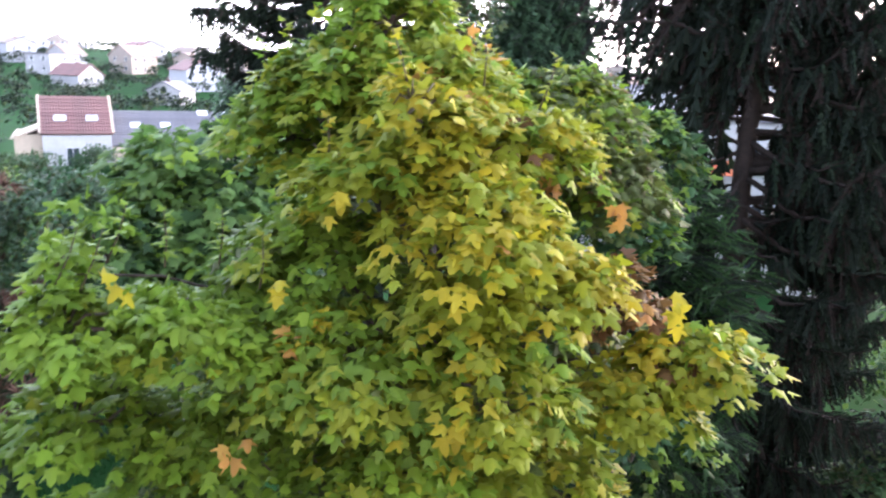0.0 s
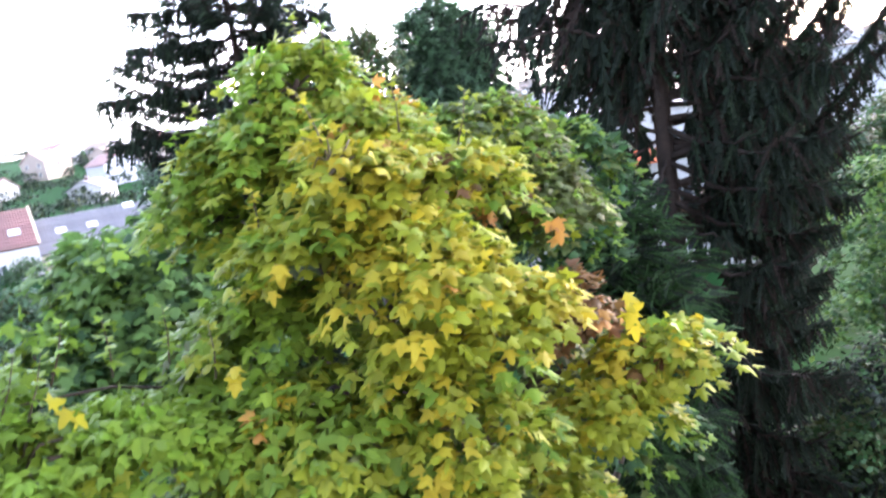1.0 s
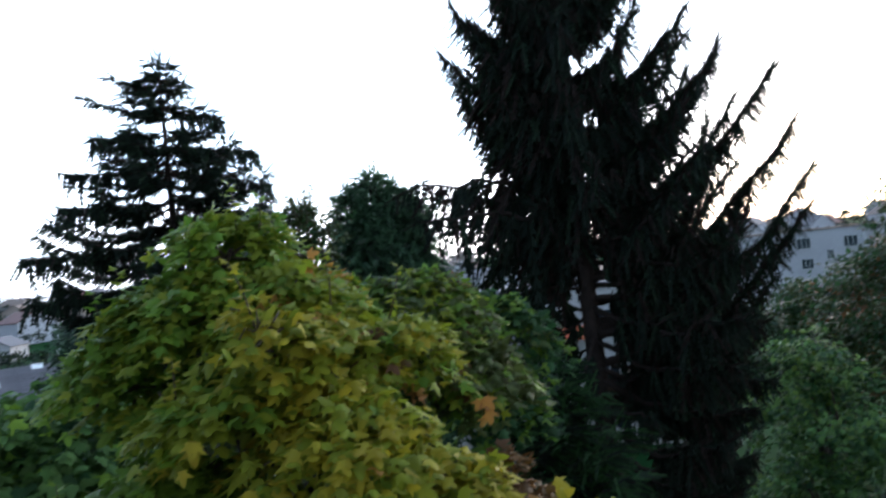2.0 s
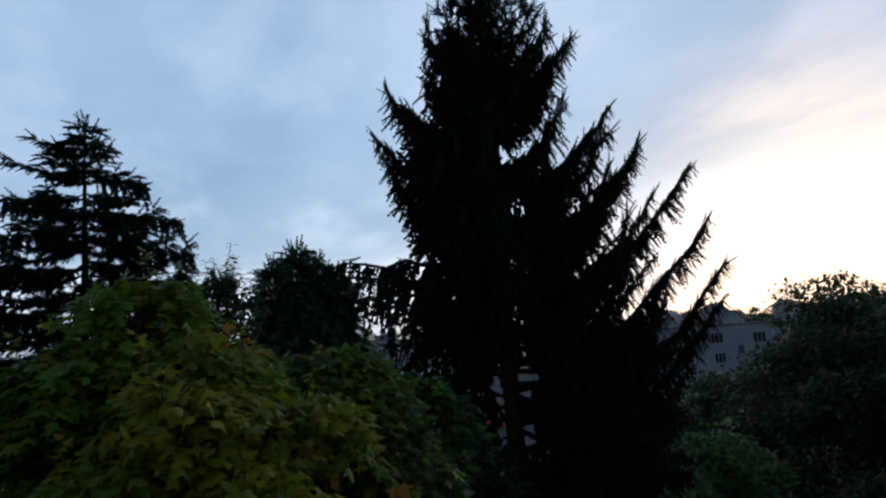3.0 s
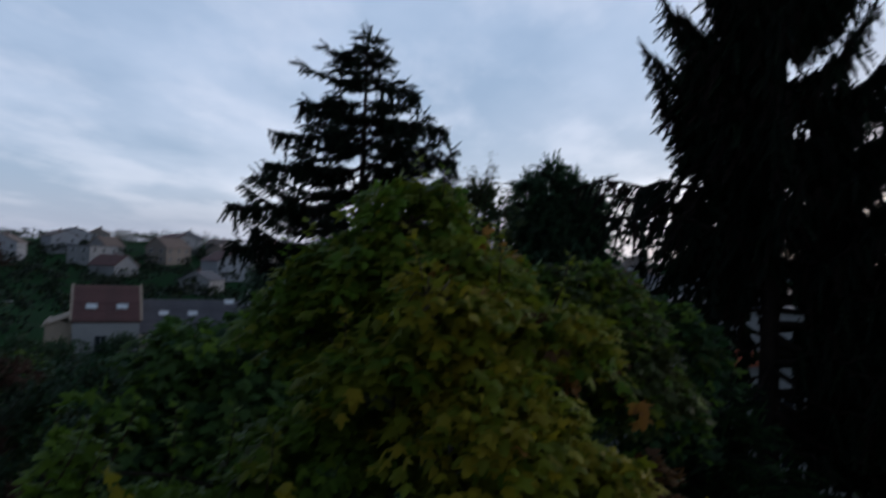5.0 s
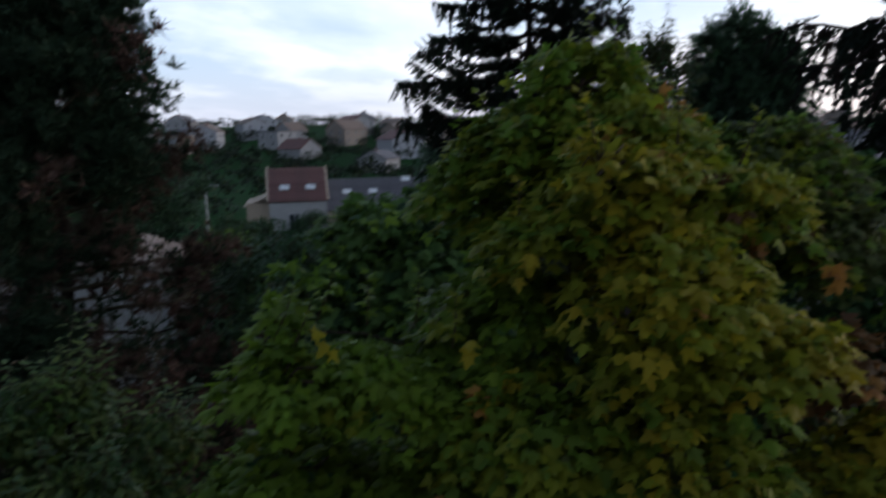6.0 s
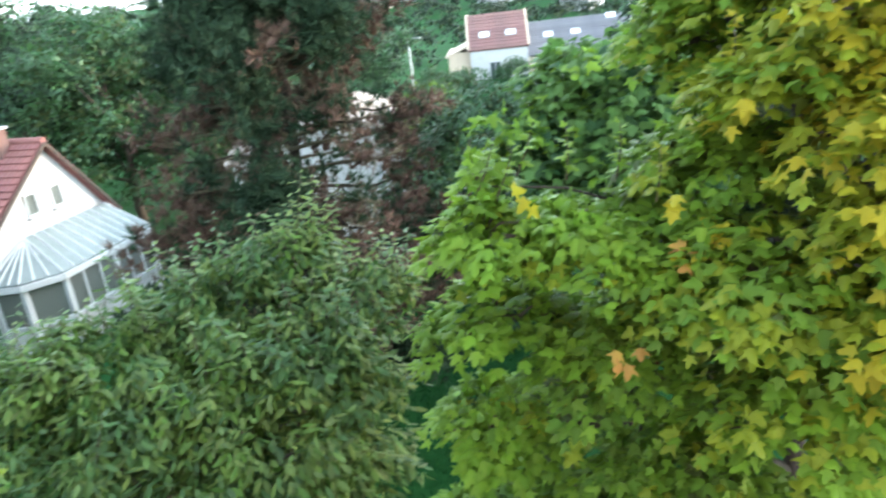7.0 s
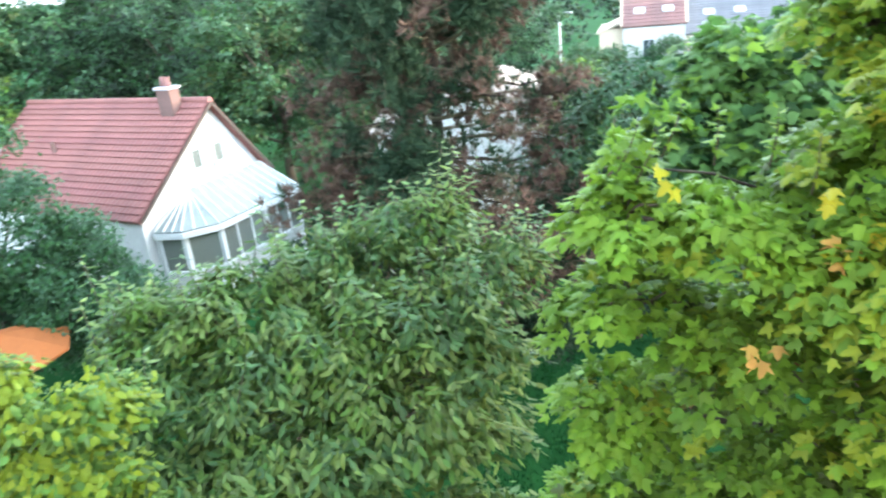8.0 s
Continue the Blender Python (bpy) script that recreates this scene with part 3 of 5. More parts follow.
def simple_house(place, rz, w, d, h, rise, wall, roof, rng, label, group="houses of the suburb", flat=False, base=-3.0):
    """A small house: walls, two roof pitches with courses of their own colour, windows, a chimney."""
    hs = thing("house", place, label, "house", group, rz=rz)
    if flat:
        part("wall", box_bm((w, d, h - base), (0, 0, (h + base) / 2), 0.03), wall, hs)
        part("roof", box_bm((w + 0.4, d + 0.4, 0.35), (0, 0, h + 0.15), 0.05), roof, hs)
    else:
        me = gable_mesh("wall", w, d, h - base, rise, wall)
        o = part("wall", me, None, hs)
        o.location.z = base
        for sx in (-1, 1):
            v, f = roof_side(w, d, h, rise, 0.35, 0.2, sx)
            part("roof", mesh_of("roof", v, f, roof), None, hs)
        chimney(hs, (rng.uniform(-0.8, 0.8), d * rng.uniform(-0.4, 0.4), h + rise * 0.8), 1.0, pots=1)
    for side, count, ry in (("front", max(2, int(w / 3)), 0), ("side", max(2, int(d / 3.2)), 90)):
        for lev in range(max(1, int(h / 2.7))):
            for i in range(count):
                span = w if side == "front" else d
                u = (i + 0.5) / count * span - span / 2 + rng.uniform(-0.2, 0.2)
                z = 0.9 + lev * 2.7
                if side == "front":
                    window_on(hs, (u, -d / 2 - 0.02, z), 0, 1.0, 1.3, rng.random() < 0.4, sill=False)
                else:
                    window_on(hs, (w / 2 + 0.02, u, z), 90, 1.0, 1.3, False, sill=False)
    return hs


# the house with the red tiled roof and the glazed veranda
def red_roof_house():
    apex, back = Vector((-28.1, 15.3, 0)), Vector((-39.4, 12.4, 0))
    along = (back - apex).normalized()
    length, W, H, RISE, STEEP = 11.7, 9.0, 3.75, 3.45, 0.6
    centre = apex + along * (length / 2)
    rz = math.degrees(math.atan2(along.y, along.x)) - 90      # local +y runs along the ridge away from the gable
    hs = thing("house", (centre.x, centre.y, 0), "white rendered house with a steep red tiled roof", "house", rz=rz)
    o = part("wall", gable_mesh("wall", W, length, H + 1, RISE, M_WHITE), None, hs)
    o.location.z = -1
    for vert in o.data.vertices:                               # the pitch away from the drive is short and steep
        if vert.co.x > 0:
            vert.co.x *= STEEP
    for sx in (-1, 1):
        span = W * (STEEP if sx > 0 else 1)
        v, f = roof_side(span, length, H, RISE, 0.3, 0.16, sx)
        r = part("roof", mesh_of("roof", v, f, M_REDTILE), None, hs, "red clay tiles in wavy rows")
        roof_courses(r, span, length, H, RISE, 0.3, sx, 18, M_REDTILE)
    v, f = tube([(0, -length / 2 - 0.34, H + RISE + 0.2), (0, length / 2 + 0.34, H + RISE + 0.2)], [0.16, 0.16], 8)
    part("ridge_tiles", mesh_of("ridge_tiles", v, f, M_REDTILE), None, hs)
    for sx in (-1, 1):                                         # verge boards up the gable
        a, b = Vector((0, -length / 2 - 0.36, H + RISE + 0.12)), Vector((sx * (W / 2 * (STEEP if sx > 0 else 1) + 0.22), -length / 2 - 0.36, H + 0.12 - 0.19))
        turn = Matrix.Rotation(-math.atan2((b - a).z, (b - a).x), 4, "Y")
        part("verge_board", box_bm(((b - a).length, 0.06, 0.14), (a + b) / 2, 0.01, turn), M_DARKWOOD, hs)
    chimney(hs, (-0.5, -length / 2 + 1.5, H + RISE - 0.5), 1.3, (0.55, 0.8), 2)
    # The lighter pane colour here stands in for what the glass reflects.
    for x in (-1.15, 0.1):
        window_on(hs, (x, -length / 2 - 0.03, 4.75), 0, 0.6, 0.9, bars=0, pane=M_VERGLASS)
    # vent pipe and a cable over the roof
    v, f = tube([(-2.4, 1.5, H + 1.55), (-2.4, 1.5, H + 2.35)], [0.1, 0.1], 8)
    part("vent_pipe", mesh_of("vent_pipe", v, f, M_BRICK), None, hs)
    # veranda: a half octagon of glazing under a fan of roofing sheets
    ver = new("veranda")
    ver.parent = hs
    ver.matrix_local = pose(0, -length / 2 - 0.05, 0, 0, 0, 0)
    tagged(ver, "white glazed veranda with a fan-shaped sheet roof")
    rim, low = 3.0, 1.25
    # outer corners of the glazing, each with the point on the gable wall that its rafter comes from
    ring = [(Vector((-4.0, -0.1, 0)), -2.0), (Vector((-3.65, -1.15, 0)), -2.0), (Vector((-2.5, -1.95, 0)), -2.0), (Vector((0.1, -1.95, 0)), 0.1), (Vector((2.3, -1.95, 0)), 2.3), (Vector((2.6, -0.1, 0)), 2.6)]
    for i, ((a, xa), (b, xb)) in enumerate(zip(ring, ring[1:])):
        n = 5 if xa != xb else 3
        for j in range(n):
            p, q = a.lerp(b, j / n), a.lerp(b, (j + 1) / n)
            u, w = Vector((xa + (xb - xa) * j / n, -0.04, 4.1)), Vector((xa + (xb - xa) * (j + 1) / n, -0.04, 4.1))
            o1, o2 = p * 1.05 + Vector((0, -0.05, rim)), q * 1.05 + Vector((0, -0.05, rim))
            up = Vector((0, 0, 0.05))
            if (u - w).length < 1e-4:
                v, f = [u, o1, o2, u + up, o1 + up, o2 + up], [(0, 2, 1), (3, 4, 5), (1, 2, 5, 4), (0, 1, 4, 3), (2, 0, 3, 5)]
            else:
                v, f = [u, o1, o2, w, u + up, o1 + up, o2 + up, w + up], [(0, 3, 2, 1), (4, 5, 6, 7), (0, 1, 5, 4), (1, 2, 6, 5), (2, 3, 7, 6), (3, 0, 4, 7)]
            part("roof_sheet", mesh_of("roof_sheet", v, f, M_ROOFSHEET), None, ver)
            v, f = tube([u + Vector((0, 0, 0.07)), o1 + Vector((0, 0, 0.07))], [0.03, 0.04], 5)
            part("roof_bar", mesh_of("roof_bar", v, f, M_PVC), None, ver)
        mid, ang, ln = (a + b) / 2, math.atan2((b - a).y, (b - a).x), (b - a).length
        turn = Matrix.Rotation(ang, 4, "Z")
        part("gutter", box_bm((ln + 0.22, 0.16, 0.24), mid * 1.04 + Vector((0, -0.04, rim - 0.14)), 0.02, turn), M_PVC, ver)
        part("sill_rail", box_bm((ln + 0.1, 0.24, 0.16), mid + Vector((0, -0.02, low)), 0.02, turn), M_PVC, ver)
        part("low_panel", box_bm((ln, 0.1, low), mid + Vector((0, 0, low / 2 - 0.05)), 0.01, turn), M_WHITE, ver)
        for k in range(n - 2 if n > 3 else 1):
            m = n - 2 if n > 3 else 1
            c = a.lerp(b, (k + 0.5) / m)
            part("pane", box_bm((ln / m - 0.12, 0.03, rim - low - 0.3), c + Vector((0, 0, (rim + low) / 2 - 0.08)), 0, turn), M_VERGLASS, ver)
            if k:
                part("glazing_bar", box_bm((0.09, 0.09, rim - low - 0.3), a.lerp(b, k / m) + Vector((0, 0, (rim + low) / 2 - 0.08)), 0, turn), M_PVC, ver)
    for c, _ in ring:
        part("post", box_bm((0.22, 0.22, rim - 0.1), c + Vector((0, 0, rim / 2 - 0.05)), 0.02), M_PVC, ver)
    return hs


red_roof_house()


# the white house behind the pine
def white_house_behind_pine():
    rng = np.random.default_rng(3)
    hs = thing("house", plan(-40.5, 34), "white rendered house glimpsed behind the browning pine", "house", rz=40)
    part("wall", gable_mesh("wall", 8.6, 9.0, 5.4, 1.3, M_WHITE), None, hs)
    for sx in (-1, 1):
        v, f = roof_side(8.6, 9.0, 5.4, 1.3, 0.4, 0.18, sx)
        part("roof", mesh_of("roof", v, f, M_BROWNTILE), None, hs)
    for x in (-2.6, 2.6):
        for z in (0.9, 3.4):
            window_on(hs, (x, -4.53, z), 0, 1.1, 1.3, True)
    return hs


white_house_behind_pine()


# the far house with the faded red roof and two skylights, and the long slate roof beside it
def far_red_house():
    c = plan(-27.2, 90)
    hs = thing("house", (c.x, c.y, 0), "white house with a faded red tiled roof and two skylights", "house", rz=28 + 90)
    # ridge runs along local y; the pitch towards the balcony lies at local -x
    W, D, H, RISE = 8.4, 6.6, 3.3, 3.6
    o = part("wall", gable_mesh("wall", W, D, H + 1.5, RISE, M_WHITE), None, hs)
    o.location.z = -1.5
    for sx in (-1, 1):
        v, f = roof_side(W, D, H, RISE, 0.12, 0.16, sx)
        r = part("roof", mesh_of("roof", v, f, M_PINKTILE), None, hs)
        roof_courses(r, W, D, H, RISE, 0.12, sx, 11, M_PINKTILE)
    for y in (-1.55, 1.5):
        skylight(hs, W, D, H, RISE, -1, y, 0.66, 1.15, 0.85)
    for y in (-D / 2 - 0.16, D / 2 + 0.16):
        run = math.hypot(W / 2, RISE)
        for sx in (-1, 1):
            turn = Matrix.Rotation(sx * math.atan2(RISE, W / 2), 4, "Y")
            part("parapet", box_bm((run + 0.1, 0.3, 0.22), (sx * W / 4, y, H + RISE / 2 + 0.16), 0.02, turn), M_CREAM, hs)
    window_on(hs, (-W / 2 - 0.03, 0.5, -0.2), -90, 1.3, 2.1, bars=1)
    wing = new("wing")
    wing.parent = hs
    wing.matrix_local = pose(0.2, D / 2 + 1.4, 0, 0, 0, 0)
    part("wall", box_bm((W * 0.8, 2.6, 4.4), (0, -0.1, 1.0), 0.03), M_CREAM, wing)
    v = [(-3.6, -1.5, 3.9), (3.6, -1.5, 3.9), (3.6, 1.5, 2.7), (-3.6, 1.5, 2.7)]
    v += [(x, y, z + 0.15) for x, y, z in v]
    part("roof", mesh_of("roof", v, [(3, 2, 1, 0), (4, 5, 6, 7), (0, 1, 5, 4), (1, 2, 6, 5), (2, 3, 7, 6), (3, 0, 4, 7)], M_CREAM), None, wing)
    return hs


far_red_house()


def slate_hall():
    c = plan(-20.6, 92)
    hs = thing("hall", (c.x, c.y, 0), "long low hall with a dark slate roof and skylights", "building", rz=28 + 90)
    W, D, H, RISE = 9.0, 14.5, 2.0, 3.3
    o = part("wall", gable_mesh("wall", W, D, H + 1.5, RISE, M_CREAM), None, hs)
    o.location.z = -1.5
    for sx in (-1, 1):
        v, f = roof_side(W, D, H, RISE, 0.2, 0.16, sx)
        r = part("roof", mesh_of("roof", v, f, M_SLATE), None, hs)
        roof_courses(r, W, D, H, RISE, 0.2, sx, 14, M_SLATE)
    for y in (4.6, 1.4):
        skylight(hs, W, D, H, RISE, -1, y, 0.5, 1.1, 0.9)
    for y in (-3.0, -5.6):
        skylight(hs, W, D, H, RISE, -1, y, 0.12, 1.2, 0.9)
    part("door", box_bm((0.1, 2.2, 2.2), (-W / 2 - 0.04, 4.2, 0.4), 0.02), M_BRICK, hs)
    return hs


slate_hall()


def lamp_pole(place, h, label, group=""):
    p = thing("lamp_post", place, label, "lamp post", group)
    v, f = tube([(0, 0, -0.2), (0, 0, h * 0.5), (0, 0, h)], [0.13, 0.1, 0.07], 8)
    part("pole", mesh_of("pole", v, f, M_PVC, smooth=True), None, p)
    v, f = tube([(0, 0, h - 0.05), (0.5, 0, h + 0.15), (1.1, 0, h + 0.2)], [0.05, 0.04, 0.04], 6)
    part("arm", mesh_of("arm", v, f, M_METAL, smooth=True), None, p)
    part("lantern", box_bm((0.5, 0.22, 0.12), (1.2, 0, h + 0.16), 0.03), M_METAL, p)


lamp_pole(plan(-17.4, 84), 7.2, "pale grey street lamp by the slate hall", "street lamps")
lamp_pole(plan(-34.0, 74), 6.2, "pale grey street lamp beyond the gardens", "street lamps")


# the grey apartment block, and the white building with the red awning behind the spruce
def apartment_block():
    c = plan(37.0, 112)
    hs = thing("apartment_building", (c.x, c.y, 0), "plain grey apartment block with small-paned windows", "building", rz=-33)
    W, D, H = 17.0, 9.0, 11.0
    part("wall", box_bm((W, D, H + 2), (0, 0, H / 2 - 1), 0.05), M_GREYWALL, hs)
    part("roof", box_bm((W + 0.3, D + 0.3, 0.25), (0, 0, H + 0.1), 0.04), M_BROWNTILE, hs)
    for x, z, w, h in ((1.1, 8.6, 1.7, 1.5), (6.6, 8.4, 1.7, 1.5), (4.1, 7.0, 0.9, 1.3), (1.3, 5.9, 1.5, 1.4), (-4.6, 5.7, 0.9, 1.3), (6.6, 5.6, 1.7, 1.5), (-4.6, 2.6, 0.9, 1.3), (1.3, 2.9, 1.5, 1.4)):
        window_on(hs, (x, -D / 2 - 0.03, z), 0, w, h, bars=2)
    part("small_window", box_bm((0.5, 0.06, 0.6), (-3.9, -D / 2 - 0.02, 9.2), 0.02), M_GLASS, hs)
    v, f = tube([(8.2, -D / 2 - 0.1, 0.5), (8.2, -D / 2 - 0.1, H)], [0.08, 0.08], 6)
    part("downpipe", mesh_of("downpipe", v, f, M_PVC), None, hs)
    return hs


apartment_block()


def white_building():
    c = plan(20.5, 47)
    hs = thing("apartment_building", (c.x, c.y, 0), "white rendered building half hidden behind the spruce", "building", rz=-20)
    W, D, H = 15.0, 8.0, 9.4
    part("wall", box_bm((W, D, H + 1), (0, 0, H / 2 - 0.5), 0.05), M_WHITE, hs)
    part("roof", box_bm((W + 0.5, D + 0.5, 0.3), (0, 0, H + 0.1), 0.05), M_SLATE, hs)
    for x in (-5.4, -1.8, 2.0, 5.4):
        for z in (1.0, 3.8, 6.6):
            window_on(hs, (x, -D / 2 - 0.03, z), 0, 1.2, 1.45, True)
    e = part("awning", mesh_of("awning", [(-0.8, 0, 1.6), (0.8, 0, 1.6), (0.8, -0.9, 0.9), (-0.8, -0.9, 0.9), (-0.8, 0, 1.55), (0.8, 0, 1.55), (0.8, -0.9, 0.85), (-0.8, -0.9, 0.85)],
             [(0, 3, 2, 1), (4, 5, 6, 7), (0, 1, 5, 4), (1, 2, 6, 5), (2, 3, 7, 6), (3, 0, 4, 7)], M_REDCLOTH), None, hs, "small red cloth awning")
    e.location = (0.1, -D / 2 - 0.05, 5.6)
    return hs


white_building()


# ---- the suburb on the slope ----
def suburb():
    rng = np.random.default_rng(21)
    walls, roofs = [M_FARWHITE, M_FARWHITE, M_FARCREAM, M_GREYWALL], [M_PINKTILE, M_BROWNTILE, M_SLATE, M_SLATE, M_BROWNTILE]
    names = {id(M_FARWHITE): "white", id(M_FARCREAM): "cream", id(M_GREYWALL): "grey"}
    rnames = {id(M_PINKTILE): "faded red tiled", id(M_BROWNTILE): "brown tiled", id(M_SLATE): "dark slate"}
    for row, (d, count) in enumerate(((150, 8), (178, 13), (208, 18), (244, 24), (285, 28), (330, 28))):
        for i in range(count):
            az = -48 + 108 * (i + rng.uniform(0.15, 0.85)) / count
            dd = d + rng.uniform(-12, 12)
            if az < -22 and dd < 205:
                continue
            p = plan(az, dd)
            p.z = land(p.x, p.y) - 0.2
            wl, rf = walls[rng.integers(4)], roofs[rng.integers(5)]
            flat = rng.random() < 0.12
            simple_house(p, -az + rng.uniform(-50, 50), rng.uniform(7, 11), rng.uniform(7, 12), rng.choice([2.8, 3.2, 5.4, 5.6]), rng.uniform(1.8, 3.2), wl, rf, rng,
                         f"{names[id(wl)]} suburban house with a {'flat' if flat else rnames[id(rf)]} roof on the slope", flat=flat)


suburb()


def far_woods():
    """Trees between the houses of the slope and along its crest."""
    rng = np.random.default_rng(33)
    places, turns, sizes = [], [], []
    def clump(p, h, r):
        n = 190
        for k in range(4):
            c = np.array(p) + np.array((rng.normal(0, r * 0.35), rng.normal(0, r * 0.35), h * rng.uniform(0.4, 0.78)))
            q, t = lobe_leaves(rng, c, (r * 0.62, r * 0.62, h * 0.27), n // 4, 6, 0.4)
            places.append(q), turns.append(t), sizes.append(rng.uniform(0.45, 0.9, len(q)))
    for i in range(1200):
        az, d = rng.uniform(-56, 62), 106 + 320 * rng.random() ** 0.9
        p = plan(az, d)
        tall = rng.uniform(2.8, 5.4) * (1.2 if rng.random() < 0.15 else 1)
        clump((p.x, p.y, land(p.x, p.y) - 0.5), tall, rng.uniform(2.0, 3.8))
    for i in range(230):
        az, d = rng.uniform(-56, 62), rng.uniform(370, 450)
        p = plan(az, d)
        clump((p.x, p.y, land(p.x, p.y) - 1), rng.uniform(4, 8), rng.uniform(3, 5))
    p, t, s = np.concatenate(places), np.concatenate(turns), np.concatenate(sizes)
    ob = new("far_woods", scatter_mesh("far_woods", CHIP, p, t, s, [M_FAR, M_OLIVE], rng.choice(2, len(p), p=[0.85, 0.15])))
    tagged(ob, "dark green trees among the houses of the slope", "woods", kind="stuff")


far_woods()


# ---- conifers ----
def conifer(name, base, height, reach, label, seed, first=0.12, boughs_per=5, whorls=34, mats=None, weights=(6, 2, 1), droop=0.55, twig=0.55, dens=13, rise_top=0.55, lean=(0, 0), extra=(), gap=lambda depth, a: 0.0, spray=SPRAY):
    """A spruce: straight trunk, whorls of boughs that sag and lift at their tips, and hanging needled twigs along each.
    reach(depth, a) is the length of the boughs at a depth below the top, on the bearing a."""
    rng = np.random.default_rng(seed)
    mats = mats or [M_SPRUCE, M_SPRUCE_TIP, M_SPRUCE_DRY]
    tree = thing(name, base, label, "conifer", "conifers")
    r0 = 0.016 * height + 0.04
    axis = [Vector((lean[0] * t, lean[1] * t, height * t - 0.1)) for t in np.linspace(0, 1, 9)]
    part("trunk", tubes_mesh("trunk", [(axis, [r0 * (1 - 0.95 * i / 8) + 0.008 for i in range(9)])], M_DARKBARK, 9), M_DARKBARK, tree)
    P, T, S, K = [], [], [], []
    jobs = []
    for w in range(whorls):
        t = first + (1 - first) * (w / (whorls - 1)) ** 0.92 * 0.97
        for b in range(boughs_per):
            a = 2 * math.pi * (b / boughs_per) + w * 1.13 + rng.normal(0, 0.22)
            if rng.random() < gap(height * (1 - t), a):
                continue
            jobs.append((t + rng.normal(0, 0.006), a, reach(height * (1 - t), a) * rng.uniform(0.72, 1.1)))
    jobs += list(extra)
    wood = []
    for t, a, length, *own in jobs:
        t = min(0.99, max(0.02, t))
        out = Vector((math.cos(a), math.sin(a), 0))
        start = Vector((lean[0] * t, lean[1] * t, height * t))
        lift = rise_top * min(1.0, max(0.0, (t - 0.35) / 0.35)) - droop * 0.35 * (1 - t)
        if own:
            lift = own[0]
        long = bool(own) and lift < 0.3
        n = 8
        pts = []
        for i in range(n + 1):
            s = i / n
            z = length * (lift * s - droop * 0.42 * math.sin(math.pi * s) * (1 - t * 0.7) * (0 if own else 1) + (0.0 if own else 0.14) * s ** 3)
            pts.append(start + out * (length * s) + Vector((0, 0, z)))
        wood.append((pts, [0.012 * length * (1 - 0.85 * i / n) + 0.006 for i in range(n + 1)]))
        side = Vector((-out.y, out.x, 0))
        m = max(5, int(length * dens * (0.8 if long else 1)))
        for j in range(m):
            s = 0.14 + 0.86 * (j + rng.random()) / m
            i = min(n - 1, int(s * n))
            p = pts[i].lerp(pts[i + 1], s * n - i)
            sgn = 1 if rng.random() < 0.5 else -1
            hang = 0.95 if long else (1 - t) * 0.9 + 0.1
            # side twig, then the curtains that hang from it
            d = side * sgn * rng.uniform(0.5, 1.0) + out * rng.uniform(0.25, 0.8) + Vector((0, 0, rng.uniform(-0.2, 0.25)))
            ln = twig * rng.uniform(0.5, 1.0) * (0.5 + 0.5 * (1 - s)) + 0.12
            P.append(p), T.append(d), S.append(ln), K.append(rng.choice(3, p=np.array(weights) / sum(weights)))
            for q in range(2):
                along = rng.uniform(0.1, 0.9)
                hp = p + d.normalized() * ln * along
                hd = Vector((rng.normal(0, 0.22), rng.normal(0, 0.22), -1)) * hang + d * (1 - hang) * 0.8 + out * 0.15
                P.append(hp), T.append(hd), S.append(twig * rng.uniform(0.45, 1.15) * (0.55 + 0.45 * hang) * (rng.uniform(0.7, 1.7) if long else 1.0)), K.append(rng.choice(3, p=np.array(weights) / sum(weights)))
        P.append(pts[-1] - out * 0.2), T.append(pts[-1] - pts[-2] + Vector((0, 0, 0.1))), S.append(twig * 0.8), K.append(1)
    # leader
    top = Vector((lean[0], lean[1], height))
    for k in range(7):
        P.append(top - Vector((0, 0, 0.15 * k))), T.append(Vector((rng.normal(0, 0.5), rng.normal(0, 0.5), 1.0))), S.append(0.45), K.append(0)
    P, T, S, K = np.array(P), np.array(T), np.array(S), np.array(K)
    turns = frames_from(rng.normal(0, 1, P.shape), T)
    big = sorted(range(len(wood)), key=lambda i: -wood[i][1][0])[:40]
    for i in big:
        part("bough", tubes_mesh("bough", [wood[i]], M_DARKBARK, 5), M_DARKBARK, tree)
    part("brushwood", tubes_mesh("brushwood", [wood[i] for i in range(len(wood)) if i not in set(big)], M_DARKBARK, 4), None, tree, kind="stuff")
    part("needles", scatter_mesh("needles", spray, P, turns, S, mats, K), None, tree, kind="stuff")
    return tree


